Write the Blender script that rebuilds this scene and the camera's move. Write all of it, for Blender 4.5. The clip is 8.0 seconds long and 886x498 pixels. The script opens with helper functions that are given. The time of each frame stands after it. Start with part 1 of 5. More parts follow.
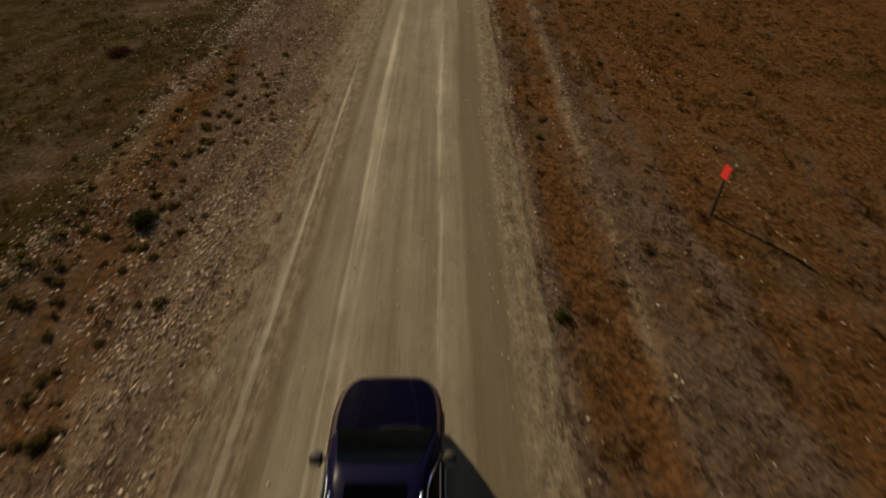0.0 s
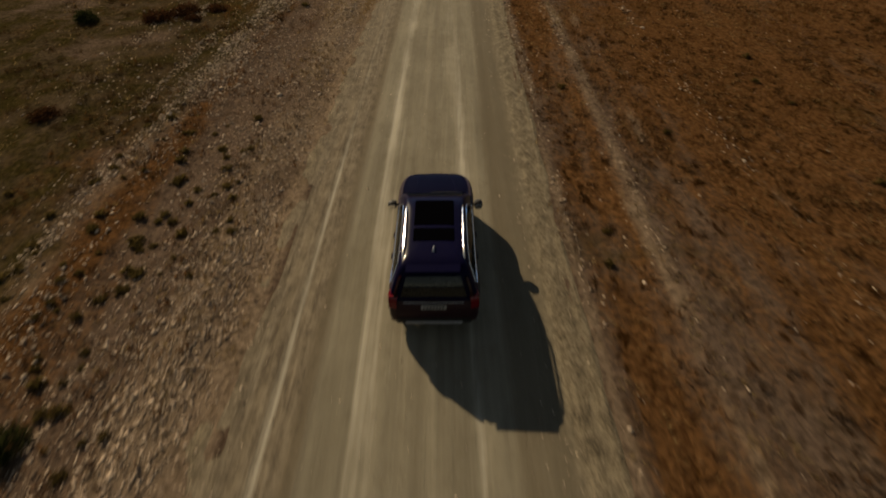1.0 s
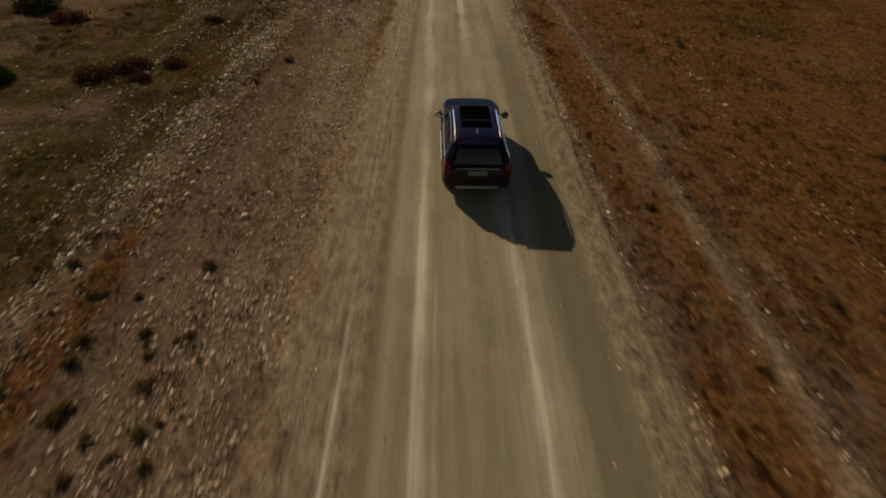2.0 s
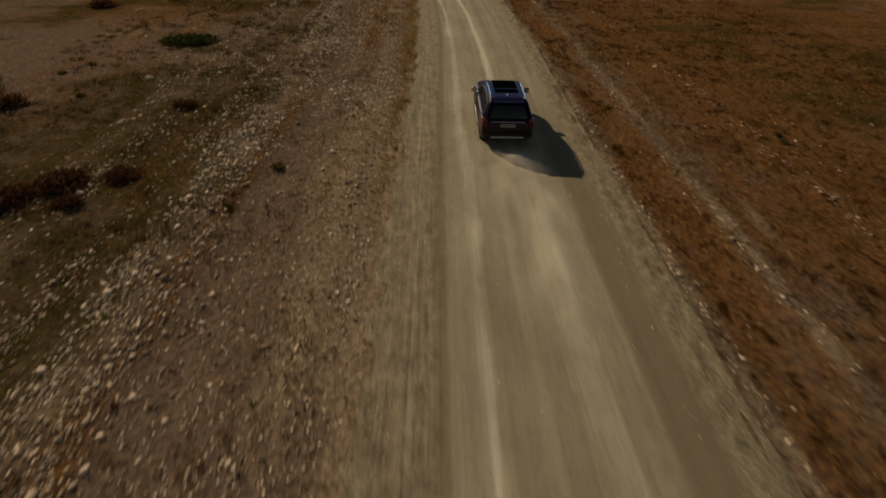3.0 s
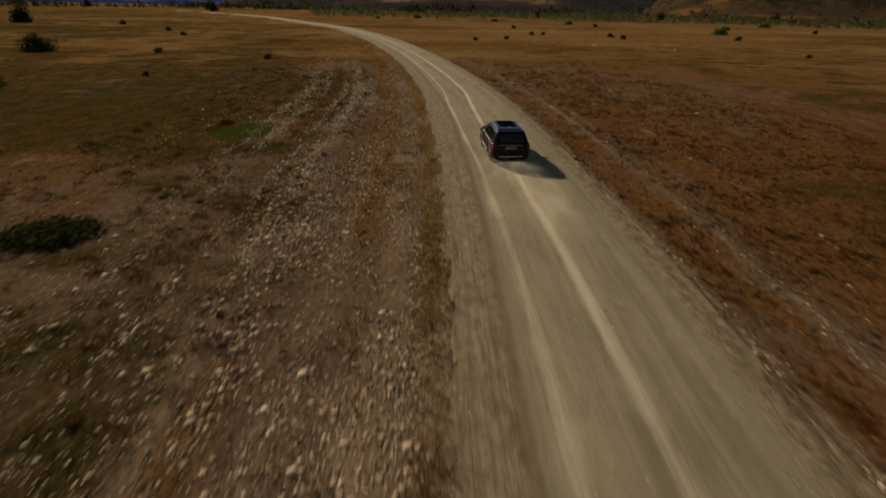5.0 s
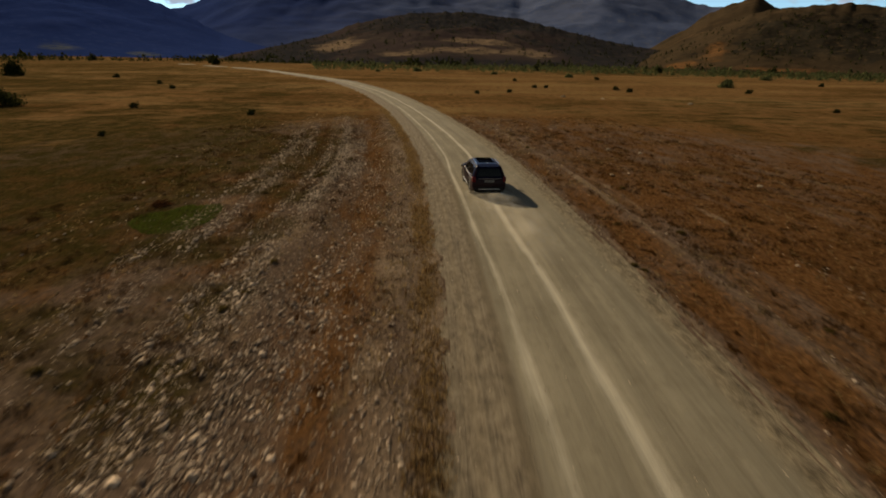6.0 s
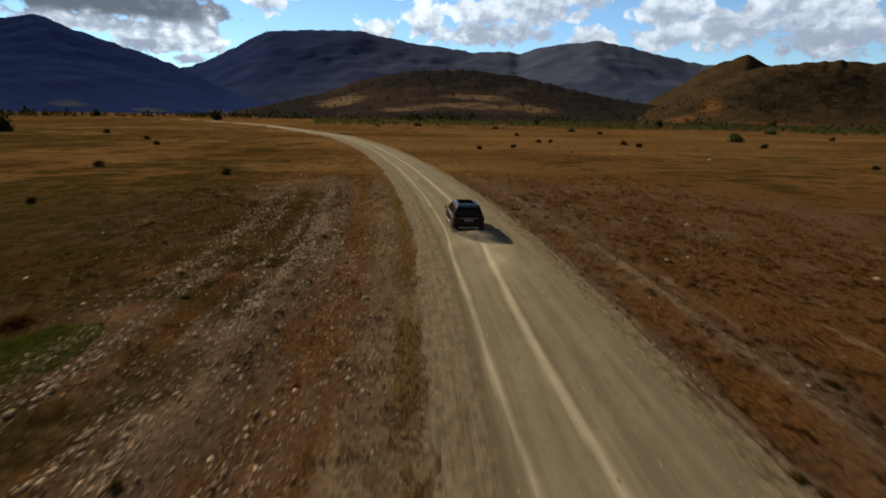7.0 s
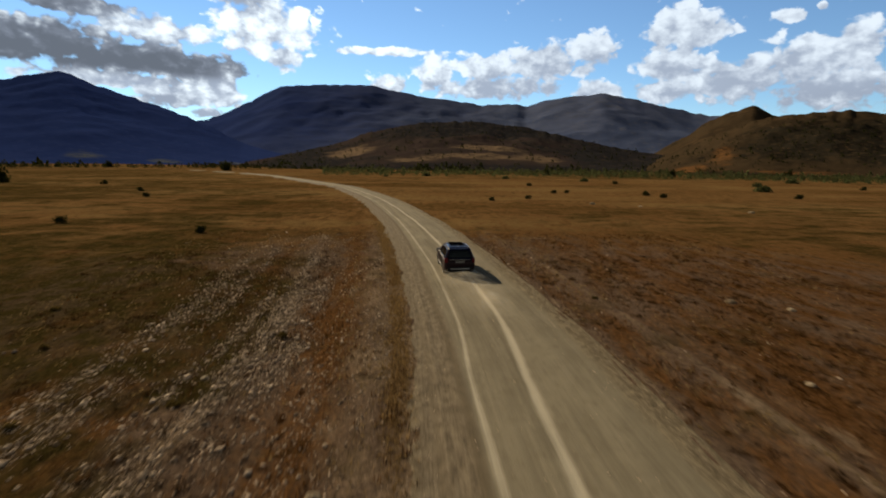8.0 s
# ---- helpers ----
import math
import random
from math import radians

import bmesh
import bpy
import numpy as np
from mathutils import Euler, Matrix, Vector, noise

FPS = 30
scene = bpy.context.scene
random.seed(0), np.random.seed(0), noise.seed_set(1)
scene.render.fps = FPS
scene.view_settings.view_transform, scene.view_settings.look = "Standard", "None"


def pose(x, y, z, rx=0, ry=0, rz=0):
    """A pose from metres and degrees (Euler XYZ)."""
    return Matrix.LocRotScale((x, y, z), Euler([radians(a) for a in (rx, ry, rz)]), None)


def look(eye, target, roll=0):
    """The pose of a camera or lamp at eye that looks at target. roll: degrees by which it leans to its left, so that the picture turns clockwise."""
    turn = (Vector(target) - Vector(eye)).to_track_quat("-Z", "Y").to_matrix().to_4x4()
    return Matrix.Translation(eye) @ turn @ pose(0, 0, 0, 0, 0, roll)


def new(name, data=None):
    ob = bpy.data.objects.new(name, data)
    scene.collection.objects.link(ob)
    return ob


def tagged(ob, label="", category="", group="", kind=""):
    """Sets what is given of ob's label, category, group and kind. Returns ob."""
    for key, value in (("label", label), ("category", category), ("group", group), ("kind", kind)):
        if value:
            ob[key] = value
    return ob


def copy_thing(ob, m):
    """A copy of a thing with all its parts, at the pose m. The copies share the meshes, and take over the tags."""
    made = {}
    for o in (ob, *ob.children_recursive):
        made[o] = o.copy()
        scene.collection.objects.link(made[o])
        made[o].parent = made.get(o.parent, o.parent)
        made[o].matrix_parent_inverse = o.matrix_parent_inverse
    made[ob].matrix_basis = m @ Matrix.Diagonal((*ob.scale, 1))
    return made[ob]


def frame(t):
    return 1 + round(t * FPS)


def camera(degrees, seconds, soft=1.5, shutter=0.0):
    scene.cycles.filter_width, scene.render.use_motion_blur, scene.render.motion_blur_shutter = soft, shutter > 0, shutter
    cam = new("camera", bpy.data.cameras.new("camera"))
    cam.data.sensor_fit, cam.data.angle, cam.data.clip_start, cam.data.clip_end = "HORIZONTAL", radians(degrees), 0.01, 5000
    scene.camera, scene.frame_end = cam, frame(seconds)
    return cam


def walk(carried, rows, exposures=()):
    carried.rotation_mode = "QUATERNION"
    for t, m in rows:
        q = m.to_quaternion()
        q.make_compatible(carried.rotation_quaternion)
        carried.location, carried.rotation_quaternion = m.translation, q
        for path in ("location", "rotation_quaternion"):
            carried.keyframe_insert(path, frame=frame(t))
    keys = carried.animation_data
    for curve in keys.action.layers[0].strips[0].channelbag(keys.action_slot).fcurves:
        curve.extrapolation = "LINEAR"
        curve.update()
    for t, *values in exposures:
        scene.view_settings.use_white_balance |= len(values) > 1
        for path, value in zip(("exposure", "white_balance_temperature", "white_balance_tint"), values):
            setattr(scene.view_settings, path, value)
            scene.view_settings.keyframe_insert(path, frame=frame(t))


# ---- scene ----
cam = camera(79.6, 8.0, 1.7, 0.5)
PATH = [
    (0, (1.731, 0.556, 9.462), (1.718, 2.087, 8.175), -0.6),
    (0.5, (1.46, 4.115, 9.21), (1.448, 5.644, 7.921), -0.7),
    (1, (0.924, 7.97, 9.1), (0.917, 9.505, 7.817), -0.6),
    (1.2, (0.67, 9.68, 9.084), (0.66, 11.221, 7.808), -0.6),
    (2.3, (-1.106, 18.881, 8.469), (-1.043, 20.471, 7.257), 1.7),
    (2.5, (-1.376, 20.506, 8.425), (-1.315, 22.113, 7.236), 1.6),
    (3, (-2.045, 24.51, 8.311), (-1.984, 26.159, 7.18), 1.4),
    (3.5, (-2.608, 28.418, 8.059), (-2.547, 30.11, 6.994), 1.4),
    (4, (-3.019, 32.733, 7.843), (-2.959, 34.47, 6.852), 1.2),
    (4.5, (-3.239, 37.016, 7.76), (-3.179, 38.79, 6.839), 1.0),
    (5, (-3.387, 41.706, 7.652), (-3.326, 43.522, 6.814), 1.0),
    (5.2, (-3.417, 43.674, 7.617), (-3.355, 45.505, 6.815), 1.0),
    (6.3, (-3.133, 53.955, 7.409), (-3.073, 55.854, 6.784), 0.9),
    (6.5, (-3.064, 55.812, 7.366), (-3.007, 57.723, 6.78), 0.8),
    (7, (-2.916, 60.893, 7.274), (-2.859, 62.83, 6.779), 0.8),
    (7.5, (-2.877, 65.531, 7.141), (-2.821, 67.488, 6.732), 0.7),
    (7.8, (-2.82, 68.7, 7.11), (-2.773, 70.668, 6.756), 0.7),
    (8, (-2.778, 70.833, 7.094), (-2.756, 72.807, 6.776), 0.6),
]
walk(cam, [(t, look(eye, target, roll)) for t, eye, target, roll in PATH], exposures=[(0, 0.4, 7700, 10), (8, 0.4, 7700, 10)])


# ---- light ----
SUN_AZ, SUN_EL = -34.3, 28.2            # degrees, clockwise from +y, and above the horizon
sun_way = Vector((math.sin(radians(SUN_AZ)) * math.cos(radians(SUN_EL)), math.cos(radians(SUN_AZ)) * math.cos(radians(SUN_EL)), math.sin(radians(SUN_EL))))
sun_data = bpy.data.lights.new("sun", "SUN")
sun_data.energy, sun_data.angle, sun_data.color = 5.0, radians(0.55), (1.0, 0.86, 0.63)
sun = new("sun", sun_data)
sun.matrix_basis = look(sun_way * 100, (0, 0, 0))


class Nodes:
    """Short writing for node trees."""

    def __init__(self, tree):
        self.tree = tree
        tree.nodes.clear()

    def add(self, kind, inputs=(), operation="", attribute_name="", uv_map="", interpolation_type="", data_type=""):
        n = self.tree.nodes.new(kind)
        if operation:
            n.operation = operation
        if attribute_name:
            n.attribute_name = attribute_name
        if uv_map:
            n.uv_map = uv_map
        if interpolation_type:
            n.interpolation_type = interpolation_type
        if data_type:
            n.data_type = data_type
        for key, value in dict(inputs).items():
            self.put(n.inputs[key], value)
        return n

    def put(self, socket, value):
        if isinstance(value, bpy.types.NodeSocket):
            self.tree.links.new(value, socket)
        elif isinstance(value, bpy.types.Node):
            self.tree.links.new(value.outputs[0], socket)
        else:
            if socket.type == "RGBA" and len(value) == 3:
                value = (*value, 1.0)
            socket.default_value = value

    def math(self, op, a, b=0.0, c=0.0):
        return self.add("ShaderNodeMath", {0: a, 1: b, 2: c}, operation=op).outputs[0]

    def ramp(self, value, low, high):
        return self.add("ShaderNodeMapRange", {"Value": value, "From Min": low, "From Max": high}, interpolation_type="SMOOTHSTEP").outputs[0]

    def mix(self, f, a, b):
        n = self.add("ShaderNodeMix", data_type="RGBA")
        self.put(n.inputs[0], f)
        self.put(n.inputs[6], a)
        self.put(n.inputs[7], b)
        return n.outputs[2]

    def noise(self, vector, scale, detail=4.0, rough=0.55):
        return self.add("ShaderNodeTexNoise", {"Vector": vector, "Scale": scale, "Detail": detail, "Roughness": rough}).outputs[0]

    def stretch(self, vector, x, y, z=1.0):
        return self.add("ShaderNodeMapping", {"Vector": vector, "Scale": (x, y, z)}).outputs[0]


# the clouds that stand over the hills: azimuth, elevation, half width, half height (degrees), greyness
CLOUDS = [
    (-35.8, 9.7, 7.8, 2.1, 1),
    (-28.5, 8.9, 7.1, 1.6, 1),
    (-22.5, 8.5, 3.8, 1.6, 0.85),
    (-32.0, 12.8, 5.2, 0.9, 0.8),
    (-18.6, 15.4, 3.1, 1.4, 0.7),
    (-26.1, 11.5, 5.3, 1.3, 0),
    (-17.2, 12.4, 5.7, 2.7, 0),
    (-15.7, 10.2, 2.2, 1.4, 0),
    (-30.4, 7.1, 6.9, 0.8, 0),
    (-21.3, 6.5, 2.0, 1.8, 0),
    (-25.0, 6.0, 4.0, 1.4, 0.45),
    (-22.9, 4.6, 2.3, 0.6, 0.3),
    (-5.0, 8.1, 2.3, 1.1, 0.0),
    (-0.4, 9.1, 2.2, 2.1, 0.05),
    (4.9, 9.7, 3.5, 1.7, 0.1),
    (6.1, 7.8, 6.9, 1.3, 0.3),
    (10.9, 10.1, 4.2, 2.0, 0.15),
    (15.6, 11.0, 2.6, 1.9, 0.05),
    (16.3, 7.4, 2.7, 1.1, 0.1),
    (23.9, 12.3, 3.9, 2.5, 0.15),
    (23.0, 9.2, 3.4, 2.0, 0.2),
    (22.6, 7.2, 3.4, 1.3, 0.1),
    (28.8, 7.9, 4.8, 2.2, 0.35),
    (33.4, 9.2, 4.1, 2.2, 0.2),
    (37.4, 10.1, 2.0, 2.8, 0.2),
    (35.7, 6.5, 4.8, 1.8, 0.45),
    (32.2, 12.8, 1.6, 0.6, 0),
    (34.4, 13.2, 0.5, 0.4, 0),
    (-5.6, 11.1, 4.9, 0.5, 0),
]

world = bpy.data.worlds.new("world")
world.use_nodes = True
scene.world = world
w = Nodes(world.node_tree)
way = w.add("ShaderNodeTexCoord").outputs["Generated"]
axes = w.add("ShaderNodeSeparateXYZ", {0: way})
azimuth = w.math("DEGREES", w.math("ARCTAN2", axes.outputs[0], axes.outputs[1]))
elevation = w.math("DEGREES", w.math("ARCSINE", axes.outputs[2]))
sky = w.add("ShaderNodeTexSky")
sky.sky_type, sky.sun_disc, sky.sun_elevation, sky.sun_rotation = "NISHITA", False, radians(SUN_EL), radians(360 + SUN_AZ)
sky.altitude, sky.air_density, sky.dust_density, sky.ozone_density = 1400.0, 1.0, 0.0, 4.5
flat = w.add("ShaderNodeCombineXYZ", {0: w.math("MULTIPLY", azimuth, 0.1), 1: w.math("MULTIPLY", elevation, 0.14), 2: 0.0}).outputs[0]
billow = w.noise(flat, 3.2, 8.0, 0.58)
lump = w.noise(flat, 6.0, 6.0, 0.55)
warp = w.add("ShaderNodeTexNoise", {"Vector": flat, "Scale": 5.0, "Detail": 3.0}).outputs["Color"]
bent = w.add("ShaderNodeVectorMath", {0: flat, 1: w.add("ShaderNodeVectorMath", {0: warp, 1: (0.22, 0.22, 0.0)}, operation="MULTIPLY").outputs[0]}).outputs[0]
puffs = w.add("ShaderNodeTexVoronoi", {"Vector": bent, "Scale": 5.5, "Detail": 2.0})
puffs.feature = "SMOOTH_F1"
w.put(puffs.inputs["Smoothness"], 0.35)
puff = w.math("SUBTRACT", 0.45, puffs.outputs["Distance"])
fleece = w.noise(flat, 0.55, 7.0, 0.55)
cover = w.math("MULTIPLY", w.ramp(fleece, 0.56, 0.72), w.math("MULTIPLY", w.ramp(w.math("ABSOLUTE", azimuth), 44.0, 58.0), w.ramp(elevation, 34.0, 22.0)))
grey, weight, height = 0.0, 0.02, 0.0
for az, el, wide, high, dull in CLOUDS:
    dx = w.math("DIVIDE", w.math("SUBTRACT", azimuth, az), wide * 1.45)
    dy = w.math("DIVIDE", w.math("SUBTRACT", elevation, el), high * 1.4)
    near = w.math("SUBTRACT", 1.0, w.math("SQRT", w.math("ADD", w.math("MULTIPLY", dx, dx), w.math("MULTIPLY", dy, dy))))
    near = w.math("MAXIMUM", near, -1.0)
    cover = w.math("SMOOTH_MAX", cover, near, 0.12)
    share = w.math("MAXIMUM", w.math("ADD", near, 0.15), 0.0)
    weight = w.math("ADD", weight, share)
    height = w.math("MULTIPLY_ADD", share, dy, height)
    grey = w.math("MULTIPLY_ADD", share, dull, grey)
grey, height = w.math("DIVIDE", grey, weight), w.math("DIVIDE", height, weight)
body = w.math("ADD", cover, w.math("ADD", w.math("MULTIPLY", w.math("SUBTRACT", billow, 0.5), 0.85), w.math("MULTIPLY", puff, 0.55)))
mask = w.ramp(body, 0.02, 0.24)
shade = w.math("SUBTRACT", w.math("ADD", w.math("MULTIPLY", w.math("SUBTRACT", lump, 0.5), 2.2), w.math("ADD", w.math("MULTIPLY", grey, 1.15), w.math("MULTIPLY", body, 0.2))), w.math("MULTIPLY_ADD", height, 0.5, w.math("MULTIPLY", puff, 0.9)))
white = w.mix(w.ramp(azimuth, -12.0, 12.0), (9.6, 12.0, 15.0), (7.2, 9.0, 11.6))
cloud = w.mix(w.ramp(shade, 0.05, 1.25), white, w.mix(w.ramp(grey, 0.25, 0.8), (3.4, 4.5, 6.6), (2.0, 2.6, 3.8)))
cloud = w.mix(w.math("MULTIPLY", w.ramp(shade, 0.9, 1.7), w.ramp(grey, 0.4, 0.9)), cloud, (1.25, 1.65, 2.4))
above = w.ramp(elevation, 0.0, 2.0)
tint = w.mix(w.math("MAXIMUM", w.ramp(elevation, 16.0, 30.0), w.ramp(w.math("ABSOLUTE", azimuth), 46.0, 75.0)), (1.05, 1.3, 1.45), (1.42, 0.93, 0.56))
blue = w.add("ShaderNodeVectorMath", {0: sky.outputs[0], 1: tint}, operation="MULTIPLY").outputs[0]
seen = w.mix(w.math("MULTIPLY", mask, above), blue, cloud)
w.add("ShaderNodeOutputWorld", {"Surface": w.add("ShaderNodeBackground", {"Color": seen, "Strength": 0.078}).outputs[0]})


# ---- materials ----
def material(name):
    m = bpy.data.materials.new(name)
    m.use_nodes = True
    return m, Nodes(m.node_tree)


def finish(n, color, rough=0.8, bump=None, strength=0.4, distance=0.02, **more):
    sh = n.add("ShaderNodeBsdfPrincipled", {"Base Color": color, "Roughness": rough})
    for key, value in more.items():
        n.put(sh.inputs[key.replace("_", " ")], value)
    if bump is not None:
        n.put(sh.inputs["Normal"], n.add("ShaderNodeBump", {"Height": bump, "Strength": strength, "Distance": distance}).outputs[0])
    n.add("ShaderNodeOutputMaterial", {"Surface": sh.outputs[0]})
    return sh


def attribute(n, name):
    return n.add("ShaderNodeAttribute", attribute_name=name).outputs["Fac"]


def ground_material():
    m, n = material("dry_steppe_soil")
    p = n.add("ShaderNodeNewGeometry").outputs["Position"]
    streak = n.stretch(p, 1.0, 0.28, 1.0)
    big = n.noise(n.stretch(p, 1.0, 0.55), 0.11, 5.0, 0.6)
    middle = n.noise(streak, 0.9, 5.0, 0.62)
    fine = n.noise(p, 7.0, 5.0, 0.7)
    grain = n.noise(p, 38.0, 3.0, 0.7)
    soil = n.mix(n.ramp(fine, 0.3, 0.7), (0.047, 0.032, 0.0235), (0.136, 0.094, 0.070))
    rusty = n.mix(n.ramp(fine, 0.32, 0.68), (0.034, 0.0145, 0.0055), (0.130, 0.064, 0.0265))
    pale = n.mix(n.ramp(fine, 0.3, 0.7), (0.087, 0.062, 0.043), (0.222, 0.164, 0.118))
    ochre = n.mix(n.ramp(n.math("ADD", n.math("MULTIPLY", middle, 0.6), n.math("MULTIPLY", fine, 0.4)), 0.36, 0.66), (0.058, 0.031, 0.012), (0.172, 0.098, 0.042))
    green = n.mix(n.ramp(fine, 0.3, 0.7), (0.013, 0.0105, 0.0036), (0.044, 0.033, 0.011))
    bands = n.noise(n.stretch(p, 0.35, 1.0), 0.035, 6.0, 0.6)
    ochre = n.mix(n.math("MULTIPLY", n.ramp(bands, 0.45, 0.62), 0.75), ochre, (0.15, 0.095, 0.042))
    ochre = n.mix(n.math("MULTIPLY", n.ramp(bands, 0.46, 0.34), 0.75), ochre, (0.05, 0.03, 0.010))
    tufts = n.noise(n.stretch(p, 0.8, 0.5), 0.9, 5.0, 0.7)
    ochre = n.mix(n.math("MULTIPLY", n.ramp(tufts, 0.55, 0.66), 0.75), ochre, (0.032, 0.02, 0.008))
    c = n.mix(n.ramp(n.math("ADD", attribute(n, "plain"), n.math("MULTIPLY", n.math("SUBTRACT", middle, 0.5), 0.8)), 0.3, 0.7), soil, ochre)
    c = n.mix(n.ramp(n.math("ADD", attribute(n, "rust"), n.math("MULTIPLY", n.math("SUBTRACT", n.math("ADD", middle, n.math("MULTIPLY", n.math("SUBTRACT", fine, 0.5), 0.6)), 0.5), 2.2)), 0.2, 0.95), c, rusty)
    spots = n.noise(n.stretch(p, 1.0, 0.5), 2.2, 4.0, 0.6)
    c = n.mix(n.math("MULTIPLY", n.ramp(spots, 0.56, 0.68), n.ramp(attribute(n, "rust"), 0.2, 0.6)), c, (0.021, 0.009, 0.003))
    c = n.mix(n.ramp(n.math("ADD", attribute(n, "pale"), n.math("MULTIPLY", n.math("SUBTRACT", middle, 0.5), 2.0)), 0.3, 0.95), c, pale)
    streaks = n.math("MULTIPLY", n.math("SUBTRACT", n.noise(n.stretch(p, 0.45, 1.0), 0.3, 7.0, 0.65), 0.5), 3.4)
    patchy = n.math("MULTIPLY_ADD", n.ramp(n.noise(n.stretch(p, 1.0, 0.6), 0.8, 6.0, 0.68), 0.38, 0.6), 0.42, 0.58)
    grown = n.ramp(n.math("ADD", n.math("ADD", streaks, attribute(n, "green")), n.math("MULTIPLY", n.math("SUBTRACT", big, 0.5), 2.0)), 0.25, 1.0)
    c = n.mix(n.math("MULTIPLY", grown, patchy), c, green)
    clods = n.noise(n.stretch(p, 1.0, 0.7), 3.3, 5.0, 0.68)
    c = n.mix(n.math("MULTIPLY", n.ramp(clods, 0.55, 0.68), 0.5), c, (0.024, 0.013, 0.006))
    c = n.mix(n.math("MULTIPLY", n.ramp(clods, 0.44, 0.32), 0.3), c, (0.17, 0.115, 0.065))
    c = n.mix(n.math("MULTIPLY", n.ramp(grain, 0.58, 0.72), 0.5), c, (0.14, 0.1, 0.06))
    c = n.mix(n.math("MULTIPLY", n.ramp(grain, 0.42, 0.3), 0.6), c, (0.012, 0.007, 0.003))
    height = n.math("ADD", n.math("MULTIPLY", fine, 1.0), n.math("MULTIPLY", grain, 0.35))
    finish(n, c, 1.0, height, 1.0, 0.12, Specular_IOR_Level=0.0)
    return m


def road_material():
    m, n = material("graded_gravel")
    p = n.add("ShaderNodeNewGeometry").outputs["Position"]
    uv = n.add("ShaderNodeUVMap", uv_map="UVMap").outputs[0]
    lines = n.noise(n.stretch(uv, 1.9, 0.05), 1.0, 6.0, 0.62)
    hair = n.noise(n.stretch(uv, 11.0, 0.35), 1.0, 5.0, 0.7)
    blot = n.noise(n.stretch(p, 1.0, 0.5), 0.5, 5.0, 0.62)
    mottle = n.noise(n.stretch(p, 1.0, 0.45), 4.0, 5.0, 0.7)
    grain = n.noise(p, 17.0, 5.0, 0.8)
    c = n.mix(n.ramp(n.math("ADD", n.math("MULTIPLY", lines, 0.65), n.math("MULTIPLY", blot, 0.35)), 0.34, 0.66), (0.108, 0.094, 0.070), (0.178, 0.157, 0.119))
    c = n.mix(n.math("MULTIPLY", n.ramp(hair, 0.4, 0.72), 0.3), c, (0.176, 0.156, 0.117))
    c = n.mix(n.math("MULTIPLY", n.ramp(mottle, 0.48, 0.7), 0.35), c, (0.092, 0.077, 0.055))
    rough = n.math("ADD", attribute(n, "rough"), n.math("MULTIPLY", n.math("SUBTRACT", blot, 0.5), 0.5))
    ridged = n.mix(n.ramp(n.math("ADD", n.math("MULTIPLY", hair, 0.3), n.math("ADD", n.math("MULTIPLY", mottle, 0.4), n.math("MULTIPLY", grain, 0.3))), 0.38, 0.62), (0.066, 0.052, 0.038), (0.172, 0.142, 0.104))
    c = n.mix(n.ramp(rough, 0.2, 0.8), c, ridged)
    rut = n.math("ADD", attribute(n, "rut"), n.math("MULTIPLY", n.math("SUBTRACT", hair, 0.5), 0.6))
    c = n.mix(n.math("MULTIPLY", n.ramp(rut, 0.2, 0.9), 0.7), c, (0.078, 0.062, 0.042))
    wear = n.math("ADD", attribute(n, "wear"), n.math("ADD", n.math("MULTIPLY", n.math("SUBTRACT", hair, 0.5), 0.55), n.math("MULTIPLY", n.math("SUBTRACT", blot, 0.5), 0.7)))
    c = n.mix(n.math("MULTIPLY", n.ramp(wear, 0.22, 1.0), 0.85), c, (0.335, 0.308, 0.252))
    loose = n.math("ADD", attribute(n, "loose"), n.math("MULTIPLY", n.math("SUBTRACT", lines, 0.5), 0.9))
    rubble = n.mix(n.ramp(n.math("ADD", n.math("MULTIPLY", grain, 0.65), n.math("MULTIPLY", mottle, 0.35)), 0.38, 0.64), (0.047, 0.037, 0.025), (0.235, 0.192, 0.134))
    c = n.mix(n.ramp(loose, 0.35, 0.95), c, rubble)
    c = n.mix(n.math("MULTIPLY", n.ramp(grain, 0.6, 0.75), 0.35), c, (0.26, 0.21, 0.14))
    c = n.mix(n.math("MULTIPLY", n.ramp(grain, 0.4, 0.28), 0.4), c, (0.05, 0.038, 0.025))
    h = n.math("ADD", n.math("MULTIPLY", grain, n.math("ADD", 0.3, loose)), n.math("ADD", n.math("MULTIPLY", lines, 0.4), n.math("MULTIPLY", n.math("MULTIPLY", hair, rough), 0.3)))
    finish(n, c, 1.0, h, 0.7, 0.06, Specular_IOR_Level=0.04)
    return m


def varied(name, dark, light, rough=0.85, scale=9.0, spread=0.9, island=True, **more):
    """A matte natural surface that varies from piece to piece and in its grain."""
    m, n = material(name)
    geo = n.add("ShaderNodeNewGeometry")
    rnd = geo.outputs["Random Per Island"] if island else n.add("ShaderNodeObjectInfo").outputs["Random"]
    g = n.noise(geo.outputs["Position"], scale, 4.0, 0.65)
    f = n.math("ADD", n.math("MULTIPLY", rnd, spread), n.math("MULTIPLY", n.math("SUBTRACT", g, 0.5), 0.8))
    finish(n, n.mix(n.ramp(f, 0.0, 1.0), dark, light), rough, g, 0.35, 0.02, Specular_IOR_Level=0.06, **more)
    return m


